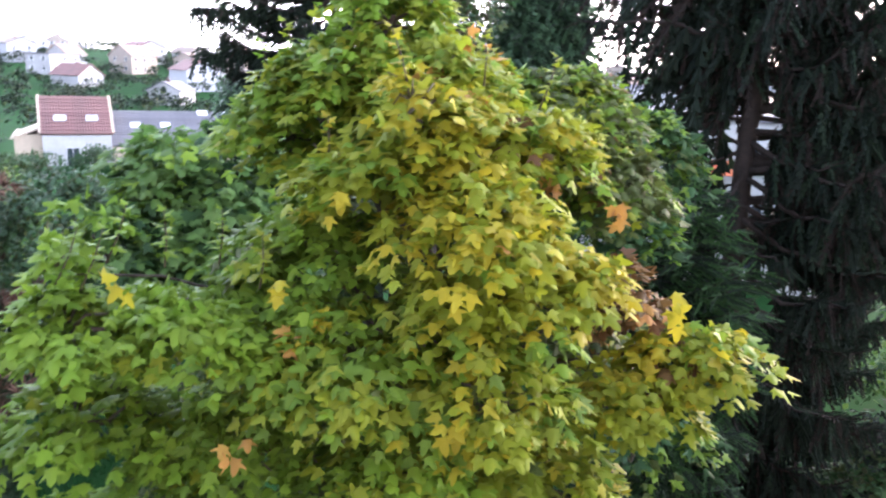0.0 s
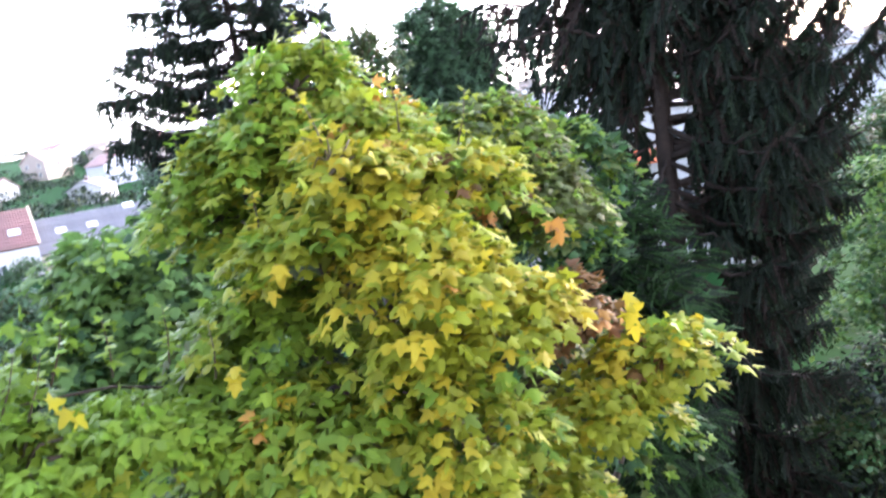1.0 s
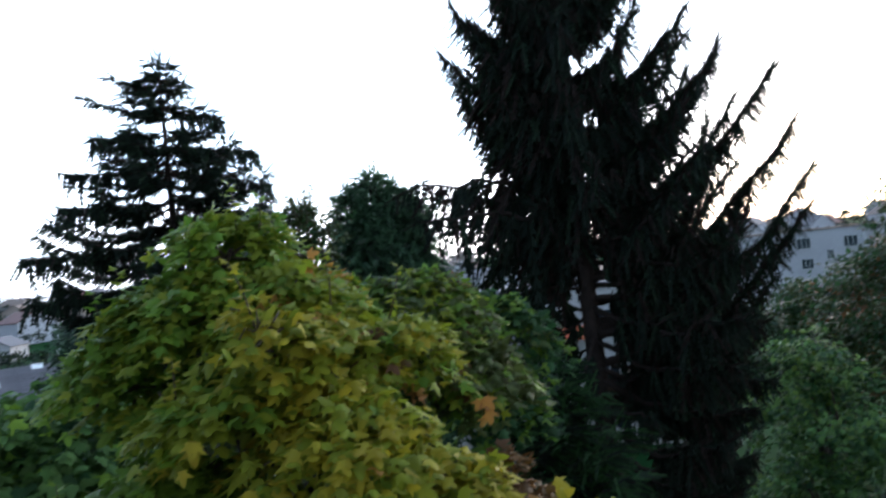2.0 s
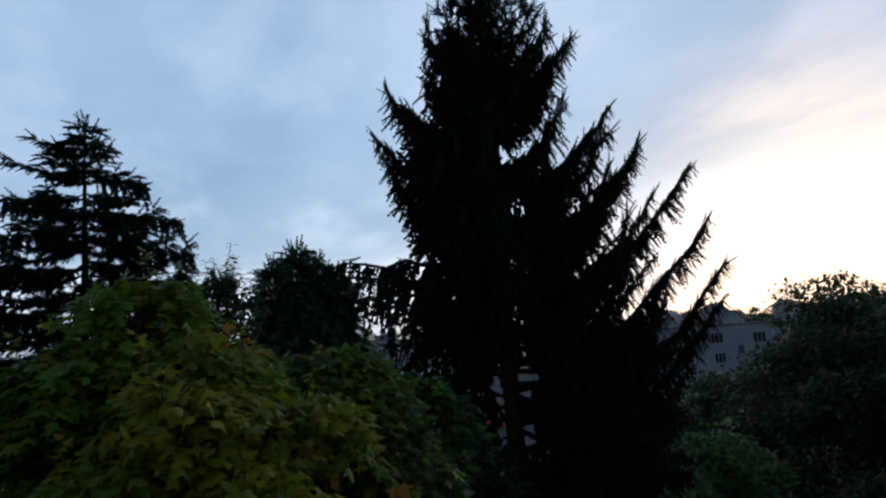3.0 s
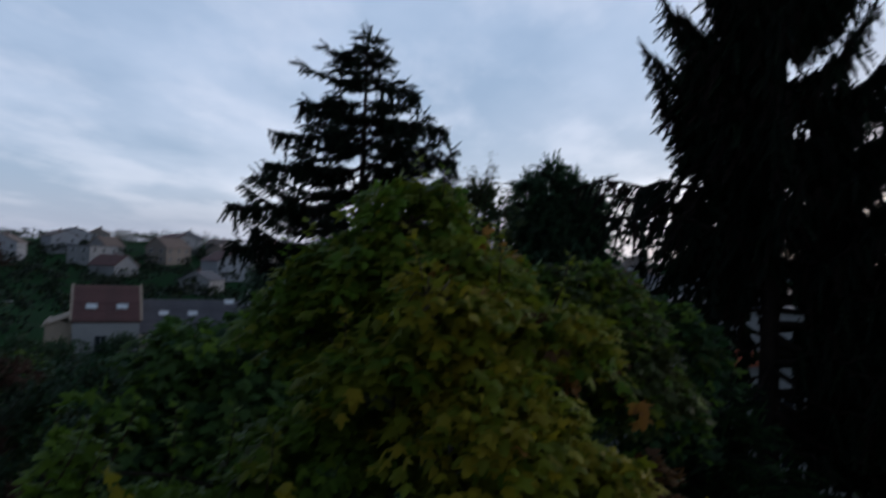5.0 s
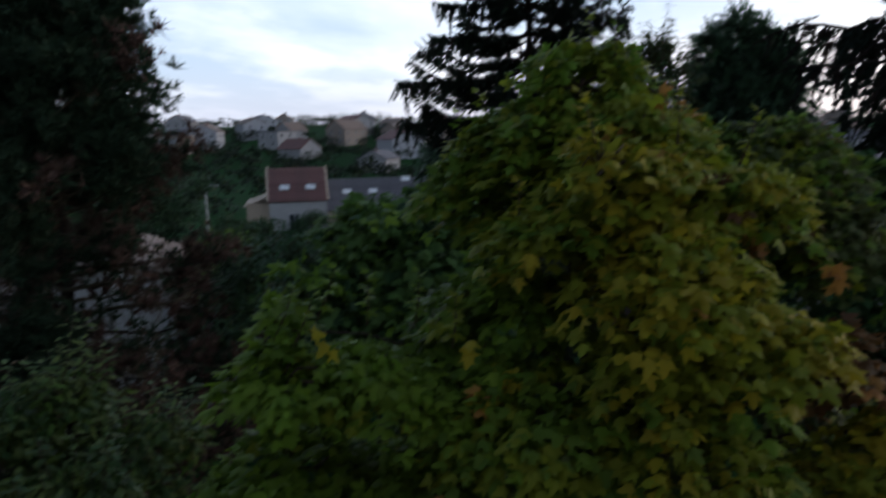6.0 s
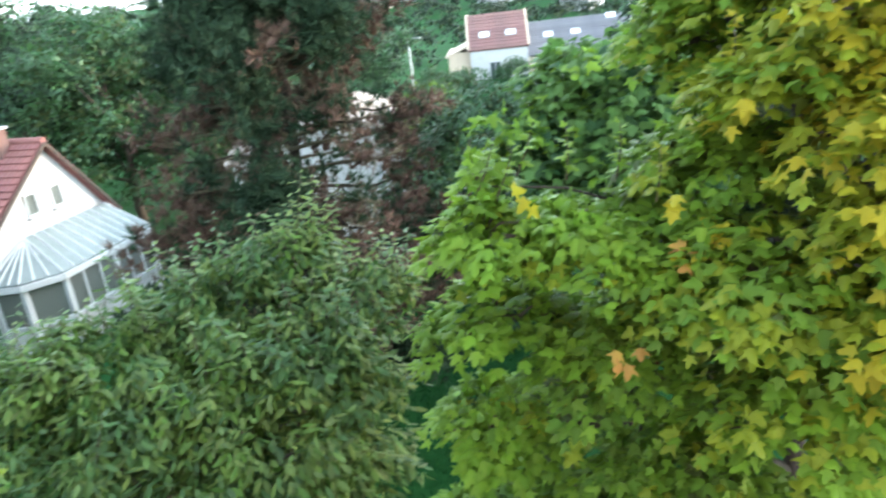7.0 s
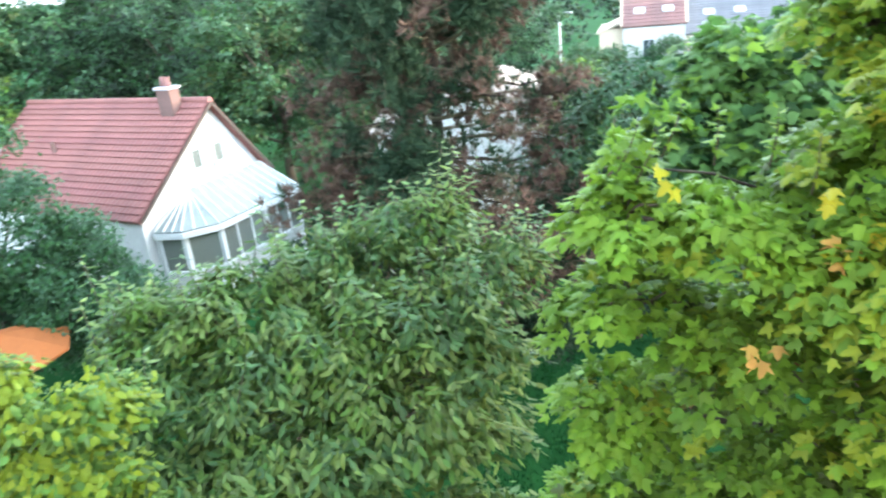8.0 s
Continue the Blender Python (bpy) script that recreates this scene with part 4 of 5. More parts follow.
def garden_spruce():
    """A tall spruce: a ragged head, long limbs that sweep up to clubbed tips, curtains of hanging twigs under each limb,
    and a thin, half-bare belt low on the trunk."""
    rng = np.random.default_rng(5)
    base, height = plan(23.2, 12.2), 17.8
    tree = thing("spruce", base, "tall dark spruce with upswept limbs and hanging twigs in the garden", "conifer", "conifers")
    right = Vector((math.cos(radians(22.5)), -math.sin(radians(22.5)), 0))
    back = Vector((math.sin(radians(22.5)), math.cos(radians(22.5)), 0))
    spine = lambda z: right * float(-0.38 * (z / height) ** 2 + 0.1 * math.sin(z * 0.5)) + Vector((0, 0, float(z)))
    part("trunk", tubes_mesh("trunk", [([spine(height * t - 0.1) for t in np.linspace(0, 1, 14)], [0.29 * (1 - 0.95 * i / 13) + 0.012 for i in range(14)])], M_DARKBARK, 10), M_DARKBARK, tree)
    P, T, S, K, wood = [], [], [], [], []
    share = np.array((5.2, 1.3, 2.5)) / 9.0

    def twig(p, d, ln):
        P.append(p), T.append(d), S.append(ln), K.append(rng.choice(3, p=share))

    def limb(z0, reach, rise, curve=0.25, curtain=0.6, thick=1.0, bare=0.12, width=0.42, sag=0.10):
        """A limb from the trunk at z0: reach is its level run, rise the height it gains, curve how late it turns up."""
        start, n = spine(z0), 9
        out = Vector((reach.x, reach.y, 0)).normalized()
        side = Vector((-out.y, out.x, 0))
        wob = rng.normal(0, 0.04, (n + 1, 3))
        pts = [start + reach * (i / n) + Vector((0, 0, rise * ((1 - curve) * i / n + curve * (i / n) ** 2.6) - sag * reach.length * math.sin(math.pi * i / n))) + Vector(wob[i]) * (i > 0) for i in range(n + 1)]
        length = sum((pts[i + 1] - pts[i]).length for i in range(n))
        wood.append((pts, [0.016 * length * (1 - 0.86 * i / n) + 0.008 for i in range(n + 1)]))
        for j in range(max(8, int(length * 22 * thick))):
            s = bare + (1 - bare) * (j + rng.random()) / max(8, int(length * 22 * thick))
            i = min(n - 1, int(s * n))
            p = pts[i].lerp(pts[i + 1], s * n - i)
            ahead = (pts[i + 1] - pts[i]).normalized()
            sgn = 1 if rng.random() < 0.5 else -1
            # combs of side twigs, which stand forward and up towards the tip
            d = side * sgn * rng.uniform(0.35, 1.0) + ahead * rng.uniform(0.5, 1.0) + Vector((0, 0, rng.uniform(-0.15, 0.35)))
            ln = width * rng.uniform(0.55, 1.1) * (1.0 - 0.45 * s)
            twig(p, d, ln)
            # what hangs from them
            fall = curtain * (1 - 0.85 * s ** 1.5)
            for q in range(2):
                hp = p + d.normalized() * ln * rng.uniform(0.0, 0.8)
                twig(hp, Vector((rng.normal(0, 0.3), rng.normal(0, 0.3), -1)) + ahead * 0.35, fall * rng.uniform(0.35, 1.15) + 0.1)
        for q in range(9):
            twig(pts[-1] - (pts[-1] - pts[-2]) * 0.22 * q, (pts[-1] - pts[-2]).normalized() + side * rng.normal(0, 0.55) + Vector((rng.normal(0, 0.3), rng.normal(0, 0.3), rng.uniform(-0.4, 0.4))), 0.27)

    # head
    for w in range(10):
        s = 0.12 + 2.4 * w / 9
        for b in range(6):
            a = b * 0.9 + w * 1.7 + rng.normal(0, 0.2)
            r = min(1.15, 0.15 + 0.85 * s ** 0.75) * rng.uniform(0.65, 1.1)
            limb(height - s - 0.25 * r, Vector((math.cos(a), math.sin(a), 0)) * r, r * rng.uniform(0.4, 0.75), 0.3, 0.16 + 0.09 * s, 0.9, 0.1, 0.34)
    # upswept limbs on both sides: tip below the top, run to the side
    for tip, run in ((1.2, 1.45), (2.55, 1.95), (3.2, 2.45), (3.7, 3.2), (4.6, 3.45), (5.35, 3.6), (6.0, 3.5), (7.1, 2.8),
                     (0.95, -0.95), (1.9, -1.75), (2.3, -1.5), (2.7, -2.05), (3.3, -1.9), (3.9, -1.3), (5.4, -1.25)):
        up = 0.62 * abs(run)
        for k, (turn, short) in enumerate(((0.0, 1.0), (0.55, 0.8), (-0.5, 0.78), (0.12, 0.86))):
            r = (right * run * math.cos(turn) + back * abs(run) * math.sin(turn)) * short * (1 if k == 0 else rng.uniform(0.8, 1.05))
            limb(height - tip - up * short - (0.3 if k == 3 else 0.0), r, up * short, 0.45, 0.66 if run > 0 else 0.95, 1.6 if k == 0 else 1.1, 0.14, 0.55)
    # filling boughs before and behind the trunk
    for w in range(9):
        s = 2.6 + 3.2 * w / 8
        for b in range(3):
            a = b * 2.1 + w * 1.13 + rng.normal(0, 0.25)
            r = rng.uniform(0.8, 1.3) + 0.12 * s
            lateral = math.cos(a + radians(22.5))
            if lateral < -0.4:
                r *= 0.55
            elif 2.4 < s < 4.2 and lateral > 0.5:
                continue
            limb(height - s - 0.3, Vector((math.cos(a), math.sin(a), 0)) * r, r * 0.2, 0.2, 0.75, 0.8)
    # long level arms with deep curtains
    for z, run, turn, rise in ((12.5, -3.0, 0.1, 0.38), (12.3, -2.5, -0.25, 0.35), (12.0, -2.7, 0.3, 0.2), (11.4, -2.0, 0.0, 0.1), (10.9, -1.6, 0.25, -0.05), (10.5, -1.5, -0.3, -0.15)):
        limb(z, right * run * math.cos(turn) + back * run * math.sin(turn), rise, 0.0, 1.45, 0.42, 0.2, 0.3, -0.05)
    # the thin belt, then the heavy dark skirt on the sunset side
    for w in range(11):
        a = w * 2.4
        limb(9.0 + 0.16 * w, Vector((math.cos(a), math.sin(a), 0)) * rng.uniform(1.0, 1.9), -0.25, 0.0, 0.75, 0.30, 0.3)
    for w in range(44):
        z = 3.0 + 8.6 * (w / 43)
        a = radians(-22.5) + rng.uniform(-0.85, 1.1)
        limb(z, Vector((math.cos(a), math.sin(a), 0)) * rng.uniform(1.9, 2.8), rng.uniform(-0.5, 0.1), 0.0, 0.95, 0.85, 0.3 if z < 8.6 else 0.55, 0.5)
    for w in range(16):
        a = w * 2.4
        limb(2.6 + 0.28 * w, Vector((math.cos(a), math.sin(a), 0)) * rng.uniform(1.6, 2.5), -0.5, 0.0, 0.9, 0.7, 0.15, 0.5)
    for k in range(7):
        twig(spine(height - 0.12 * k), Vector((rng.normal(0, 0.4), rng.normal(0, 0.4), 1.0)), 0.36)
    P, T, S, K = np.array(P), np.array(T), np.array(S), np.array(K)
    big = set(sorted(range(len(wood)), key=lambda i: -wood[i][1][0])[:60])
    for i in big:
        part("bough", tubes_mesh("bough", [wood[i]], M_DARKBARK, 6), M_DARKBARK, tree)
    part("brushwood", tubes_mesh("brushwood", [wood[i] for i in range(len(wood)) if i not in big], M_DARKBARK, 4), None, tree, kind="stuff")
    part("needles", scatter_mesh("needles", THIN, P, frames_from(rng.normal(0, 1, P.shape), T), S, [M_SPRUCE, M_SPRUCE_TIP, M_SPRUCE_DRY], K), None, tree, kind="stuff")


garden_spruce()
conifer("spruce", plan(18.0, 9.6), 10.1, lambda s, a: min(1.15, 0.2 + 0.72 * s ** 0.6), "low rounded conifer with drooping twigs before the tall spruce", 17,
        first=0.5, boughs_per=8, whorls=24, twig=0.42, dens=22, rise_top=0.05, weights=(4, 5, 1), mats=[M_SPRUCE_TIP, M_DEEP, M_SPRUCE], spray=THIN)
conifer("spruce", plan(-9.0, 26.5), 19.8, lambda s, a: min(4.4, 0.15 + 0.68 * s), "dark spruce with drooping tiers beyond the maple", 9,
        first=0.2, boughs_per=6, whorls=36, twig=0.56, dens=17, rise_top=0.0, weights=(7, 2, 0.6), gap=lambda s, a: 0.14 if s < 4 else 0.26, spray=SPRAY,
        extra=[(0.935, radians(188), 1.6, 0.34), (0.885, radians(194), 2.4, 0.32), (0.86, radians(180), 2.3, 0.0), (0.795, radians(190), 3.2, 0.02), (0.74, radians(196), 3.4, 0.0), (0.66, radians(186), 4.7, 0.02), (0.60, radians(192), 4.5, -0.05),
               (0.90, radians(12), 1.9, -0.12), (0.84, radians(5), 2.9, -0.12), (0.79, radians(14), 3.4, -0.15), (0.73, radians(8), 3.7, -0.12), (0.66, radians(12), 4.0, -0.1)])
# a narrow dark group of cypresses
for az, d, h, w in ((4.2, 40.0, 16.0, 1.1), (6.0, 40.5, 16.9, 1.4), (7.6, 41.0, 16.2, 1.4), (5.2, 39.5, 15.2, 1.3), (9.0, 41.5, 15.6, 1.3)):
    conifer("cypress", plan(az, d), h, lambda s, a, w=w: 0.15 + w * (1 - math.exp(-s / 2.6)), "narrow dark green cypress with a pointed top", int(az * 10), first=0.10, boughs_per=7, whorls=26, twig=1.1, dens=5.5, droop=-0.2, rise_top=0.8, weights=(3, 6, 0.2),
            mats=[M_SPRUCE_TIP, M_BLUISH, M_SPRUCE])


def pine(base, height, label, seed):
    """A browning pine: crooked boughs ending in pads of needle tufts, dry and bare inside."""
    rng = np.random.default_rng(seed)
    tree = thing("pine", base, label, "conifer", "conifers")
    axis = bent((0, 0, -0.1), (0.3, -0.2, height * 0.96), 8, 0.08, rng)
    part("trunk", tubes_mesh("trunk", [(axis, [0.26 * (1 - 0.9 * i / 8) + 0.01 for i in range(9)])], M_DARKBARK, 9), M_DARKBARK, tree)
    P, T, S, K, twigs = [], [], [], [], []
    for i in range(126):
        t = 0.12 + 0.87 * ((i + rng.random()) / 126)
        a = i * 2.4 + rng.normal(0, 0.3)
        length = (5.3 * (1 - t) ** 0.68 + 0.35) * rng.uniform(0.62, 1.05)
        start = Vector((0.3 * t, -0.2 * t, height * t))
        out = Vector((math.cos(a), math.sin(a), 0))
        end = start + out * length + Vector((0, 0, length * (rng.uniform(-0.12, 0.22) if t < 0.6 else rng.uniform(0.1, 0.45))))
        pts = bent(start, end, 5, 0.07, rng)
        part("bough", tubes_mesh("bough", [(pts, [0.018 * length * (1 - 0.8 * j / 5) + 0.008 for j in range(6)])], M_DARKBARK, 5), M_DARKBARK, tree) if i % 3 == 0 else twigs.append((pts, [0.018 * length * (1 - 0.8 * j / 5) + 0.008 for j in range(6)]))
        dry_bough = rng.random() < (0.35 if t < 0.32 else 0.58 if t < 0.63 else 0.04)
        for j in range(int(4 + length * 6.0)):
            s = rng.uniform(0.25, 1.0) ** 0.7
            k = min(4, int(s * 5))
            p = pts[k].lerp(pts[k + 1], s * 5 - k)
            tip = p + Vector(rng.normal(0, 0.34, 3)) * (1, 1, 0.7)[0] + out * 0.15
            twigs.append(([p, p.lerp(tip, 0.5) + Vector((0, 0, -0.03)), tip], [0.014, 0.01, 0.006]))
            dry = dry_bough or (t < 0.66 and s < 0.62 and rng.random() < 0.75)
            for q in range(12 if t < 0.6 else 15):
                P.append(tip + Vector(rng.normal(0, 0.19 if t < 0.6 else 0.23, 3)))
                T.append(out * 0.5 + Vector((0, 0, 0.6)) + Vector(rng.normal(0, 0.6, 3)))
                S.append(rng.uniform(0.20, 0.36))
                K.append(1 if dry and rng.random() < 0.88 else 0)
    P, T = np.array(P), np.array(T)
    keep = rng.random(len(P)) < np.where(np.array(K) == 1, 0.72, 1.0)
    keep &= np.array([noise.noise(Vector(q) * 0.75) < (0.09 if q[2] < height * 0.66 else 0.22) or q[2] > height * 0.80 for q in P])
    # a thin dead patch on one flank lets the house behind show through
    across = P[:, 0] * math.cos(radians(44.5)) + P[:, 1] * math.sin(radians(44.5))
    patch = (np.abs(across - 1.6) < 0.85) & (np.abs(P[:, 2] - 7.2) < 1.7)
    keep &= ~patch | (rng.random(len(P)) < 0.24)
    P, T, S, K = P[keep], T[keep], np.array(S)[keep], np.array(K)[keep]
    part("brushwood", tubes_mesh("brushwood", twigs, M_TWIG, 4), None, tree, kind="stuff")
    part("needles", scatter_mesh("needles", TUFT, P, frames_from(rng.normal(0, 1, P.shape), T), S, [M_PINE, M_PINE_DRY], K), None, tree, kind="stuff")


pine(plan(-44.5, 18.5), 15.7, "dark pine with dead brown inner branches", 14)


# ---- the maple ----
def maple():
    rng = np.random.default_rng(2)
    base = Vector((-0.3, 4.75, 0))
    tree = thing("maple_tree", base, "maple turning from green to yellow with a few brown leaves", "tree")
    axis = bent((0, 0, -0.1), (-0.05, -0.35, 11.3), 9, 0.05, rng)
    part("trunk", tubes_mesh("trunk", [(axis, [0.17 * (1 - 0.92 * i / 9) + 0.012 for i in range(10)])], M_BARK, 10), M_BARK, tree)
    mats = [M_GREEN, M_LIME, M_YELLOW, M_ORANGE, M_BROWN, M_SHADED, M_BRIGHT]
    all_p, all_t, all_k, all_s = [], [], [], []

    def bough(az, el, d, rxy, rz, weights, cover=2.6, size=0.072):
        """A leafy bough about a point d metres out; weights are shares of green, lime, yellow, orange, brown, shaded
        green and bright green leaves.
        """
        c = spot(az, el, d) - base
        rxy, rz = rxy * 0.80, rz * 0.66
        n = int(cover * 4 * math.pi * ((2 * rxy * rz + rxy * rxy) / 3) / (0.42 * size * size))
        p, t = tier_leaves(rng, c, (rxy, rxy, rz), n, size)
        all_p.append(p), all_t.append(t), all_k.append(pick_slots(rng, len(p), weights, 13)), all_s.append(size * rng.uniform(0.72, 1.2, len(p)))
        zt = min(10.6, max(3.5, c.z - 0.9))
        i = int(zt / 11.4 * 9)
        run = bent(axis[i].lerp(axis[i + 1], zt / 11.4 * 9 - i), c, 5, 0.05, rng, 0.05)
        part("limb", tubes_mesh("limb", [(run, [(0.045 if rxy > 0.2 else 0.008) * (1 - 0.8 * j / 5) + 0.004 for j in range(6)])], M_BARK, 6), M_BARK, tree)
        twigs = []
        for k in range(9):
            q = Vector(p[rng.integers(len(p))])
            twigs.append((bent(c, q, 3, 0.02, rng), [0.012, 0.009, 0.006, 0.003]))
        part("brushwood", tubes_mesh("brushwood", twigs, M_TWIG, 4), None, tree, kind="stuff")

    GRN, LIM, YEL = (7, .5, 0, .01, 0, .2, 5), (1.5, 9, .8, .03, .02, 0, .5), (.2, 5, 6.0, .10, .03, 0, 0)
    # Duller leaves for inner and rear boughs, their shade put into the colour.
    SHD = (2, .3, 0, .02, .3, 8, 0)
    FRE = (3, 1.2, .06, .01, 0, 0, 9)
    bough(-5.2, 2.6, 3.95, 0.30, 0.34, (2, 7, .2, 0, 0, 0, 4))
    bough(-8.0, -2.2, 3.95, 0.46, 0.36, (2, 6, .3, 0, 0, 0, 4))
    bough(-2.2, -1.0, 3.75, 0.30, 0.30, (2, 6, .8, .1, .2, .5, 3))
    bough(0.5, -1.5, 4.05, 0.34, 0.26, (1, 4, 1.4, .3, .8, .5, 1))
    bough(-1.0, -5.5, 3.5, 0.42, 0.34, YEL)
    bough(5.0, -6.5, 3.75, 0.42, 0.36, LIM)
    bough(8.5, -3.0, 4.7, 0.50, 0.36, (4, 1.5, .1, .1, .8, 4, 0))
    bough(10.5, -8.5, 4.6, 0.52, 0.40, SHD)
    bough(-12.5, -6.0, 4.1, 0.40, 0.44, (4, 4, .1, 0, 0, 0, 5))
    bough(-6.0, -9.5, 3.4, 0.42, 0.30, LIM)
    bough(1.0, -12.0, 3.15, 0.40, 0.26, YEL)
    bough(8.0, -16.5, 3.3, 0.36, 0.26, YEL)
    bough(3.0, -18.5, 3.1, 0.42, 0.28, LIM)
    bough(-11.0, -15.0, 3.6, 0.46, 0.34, GRN)
    bough(-20.0, -20.0, 3.4, 0.52, 0.26, FRE)
    bough(-29.0, -19.5, 3.35, 0.32, 0.22, FRE)
    bough(-29.5, -26.0, 3.45, 0.36, 0.26, GRN)
    bough(-29.6, -15.0, 3.6, 0.12, 0.20, (2, 1, 0, 0, 0, 0, 5), 1.0)
    bough(-3.2, -3.2, 3.1, 0.16, 0.16, YEL, 1.2)
    bough(-8.0, -23.0, 3.1, 0.48, 0.32, (5, 3, .1, .02, 0, .3, 5))
    bough(3.0, -25.5, 3.0, 0.42, 0.30, (1.5, 7, .8, .04, 0, .1, 2))
    bough(20.0, -20.5, 3.7, 0.32, 0.20, (.5, 7, 2.0, .08, .05, 0, .5))
    bough(15.5, -24.5, 3.5, 0.30, 0.22, (.5, 7, 1.8, .08, .05, 0, .5))
    bough(13.5, -18.0, 3.75, 0.24, 0.36, (.05, .2, .1, .6, 8, 0, 0), 2.4)
    bough(-18.0, -29.0, 3.35, 0.52, 0.34, GRN)
    bough(-30.0, -34.0, 3.5, 0.34, 0.30, FRE)
    bough(-4.0, -32.0, 2.95, 0.46, 0.32, (2, 5, .5, .05, 0, .2, 4))
    bough(8.0, -31.5, 3.2, 0.42, 0.30, (1, 7, 1.5, .05, 0, .1, 1))
    bough(-14.0, -38.5, 3.2, 0.55, 0.36, GRN)
    bough(-29.0, -42.0, 3.5, 0.52, 0.40, GRN)
    bough(0.0, -42.0, 3.1, 0.60, 0.40, GRN)
    # Dark filling boughs behind the gaps, standing in for the crown's inner shade.
    bough(-4.0, -13.0, 4.9, 0.85, 0.65, SHD, 1.3)
    bough(-5.0, -28.0, 4.9, 1.10, 0.80, SHD, 1.3)
    bough(-22.0, -34.0, 4.9, 0.60, 0.60, SHD, 1.3)
    bough(7.0, -21.0, 4.5, 0.75, 0.60, SHD, 1.3)
    bough(-14.0, -24.0, 4.4, 0.70, 0.60, SHD, 1.3)

    def sprig(az, el, d, slot, tall=0.26):
        """An upright young shoot with pairs of small leaves, standing out of the crown."""
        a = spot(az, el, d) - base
        b = a + Vector((rng.normal(0, 0.06), rng.normal(0, 0.06), tall))
        part("shoot", tubes_mesh("shoot", [([a, a.lerp(b, 0.5) + Vector((0.01, 0, 0)), b], [0.006, 0.004, 0.002])], M_TWIG, 4), None, tree)
        n = 9
        q = np.array([a.lerp(b, 0.3 + 0.7 * j / (n - 1)) for j in range(n)])
        w = np.arange(n) * 1.9
        d3 = np.stack([np.cos(w), np.sin(w), np.linspace(-0.35, 0.7, n)], -1)
        all_p.append(q), all_t.append(frames_from(np.array((0, 0, 1.0)) - d3 * 0.4 + rng.normal(0, 0.2, (n, 3)), d3)), all_k.append(np.full(n, slot)), all_s.append(np.linspace(0.07, 0.045, n))

    for az, el, d, slot in ((-4.5, 4.6, 3.9, 1), (-3.0, 3.4, 3.8, 0), (-8.2, 1.6, 3.9, 0), (-12.0, -1.2, 4.0, 1), (-14.5, -2.8, 4.0, 0), (-15.2, -7.0, 3.9, 1), (-30.0, -16.5, 3.4, 0), (-28.4, -17.0, 3.4, 6),
                            (-26.5, -15.2, 3.5, 6), (-22.5, -15.8, 3.4, 6), (-18.5, -15.8, 3.4, 6), (-15.5, -17.8, 3.2, 1), (-3.9, -2.6, 3.0, 2), (2.0, -1.8, 3.4, 1), (6.4, -3.4, 3.6, 1), (-10.2, -9.0, 3.3, 2)):
        sprig(az, el, d, slot)

    def accent(az, el, d, slot, n, size=0.074):
        """A few leaves that have turned before the rest, at the tip of a twig."""
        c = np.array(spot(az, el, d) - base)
        out = unit(np.array((math.sin(radians(az)) * -0.6, -0.8, 0.25)))
        p = c + rng.normal(0, 0.035, (n, 3))
        t = frames_from(out + (0, 0, 0.5) + rng.normal(0, 0.3, (n, 3)), np.array((0, -0.25, -0.8)) + rng.normal(0, 0.5, (n, 3)))
        all_p.append(p), all_t.append(t), all_k.append(np.full(n, slot)), all_s.append(size * rng.uniform(0.8, 1.15, n))

    accent(7.7, -9.0, 4.0, 3, 5)
    accent(13.0, -10.6, 3.9, 3, 5)
    accent(-1.8, -0.7, 3.45, 3, 5)
    accent(0.2, 1.2, 3.7, 3, 5)
    accent(-17.8, -29.4, 2.75, 3, 4)
    accent(0.7, -29.0, 2.6, 2, 7, 0.085)
    accent(-3.6, -3.6, 3.0, 2, 8)
    accent(-5.2, -2.2, 3.2, 2, 4)
    accent(-26.2, -17.0, 3.1, 2, 3)
    accent(-14.0, -17.6, 2.9, 2, 4, 0.065)
    accent(-9.5, -11.0, 3.0, 2, 4)
    accent(0.6, -18.2, 2.6, 2, 6)
    accent(18.0, -18.0, 3.3, 2, 6)
    accent(4.0, -13.5, 2.75, 2, 9)
    accent(-22.5, -36.5, 2.9, 1, 5, 0.085)
    p, t, k, s = np.concatenate(all_p), np.concatenate(all_t), np.concatenate(all_k), np.concatenate(all_s)
    # the foremost leaves are parts of their own, the rest one mass of foliage
    order = np.argsort(p[:, 1] + 0.15 * np.abs(p[:, 0]))
    lone, mass = order[:300], order[300:]
    shapes = [scatter_mesh("leaf", MAPLE, np.zeros((1, 3)), np.eye(3)[None], [1.0], [m], [0]) for m in mats]
    for i in lone:
        ob = part("leaf", shapes[k[i]], None, tree)
        ob.matrix_local = Matrix.LocRotScale(Vector(p[i]), Matrix(t[i]).to_quaternion(), (s[i],) * 3)
    part("foliage", scatter_mesh("foliage", MAPLE, p[mass], t[mass], s[mass], mats, k[mass]), None, tree, kind="stuff")


maple()

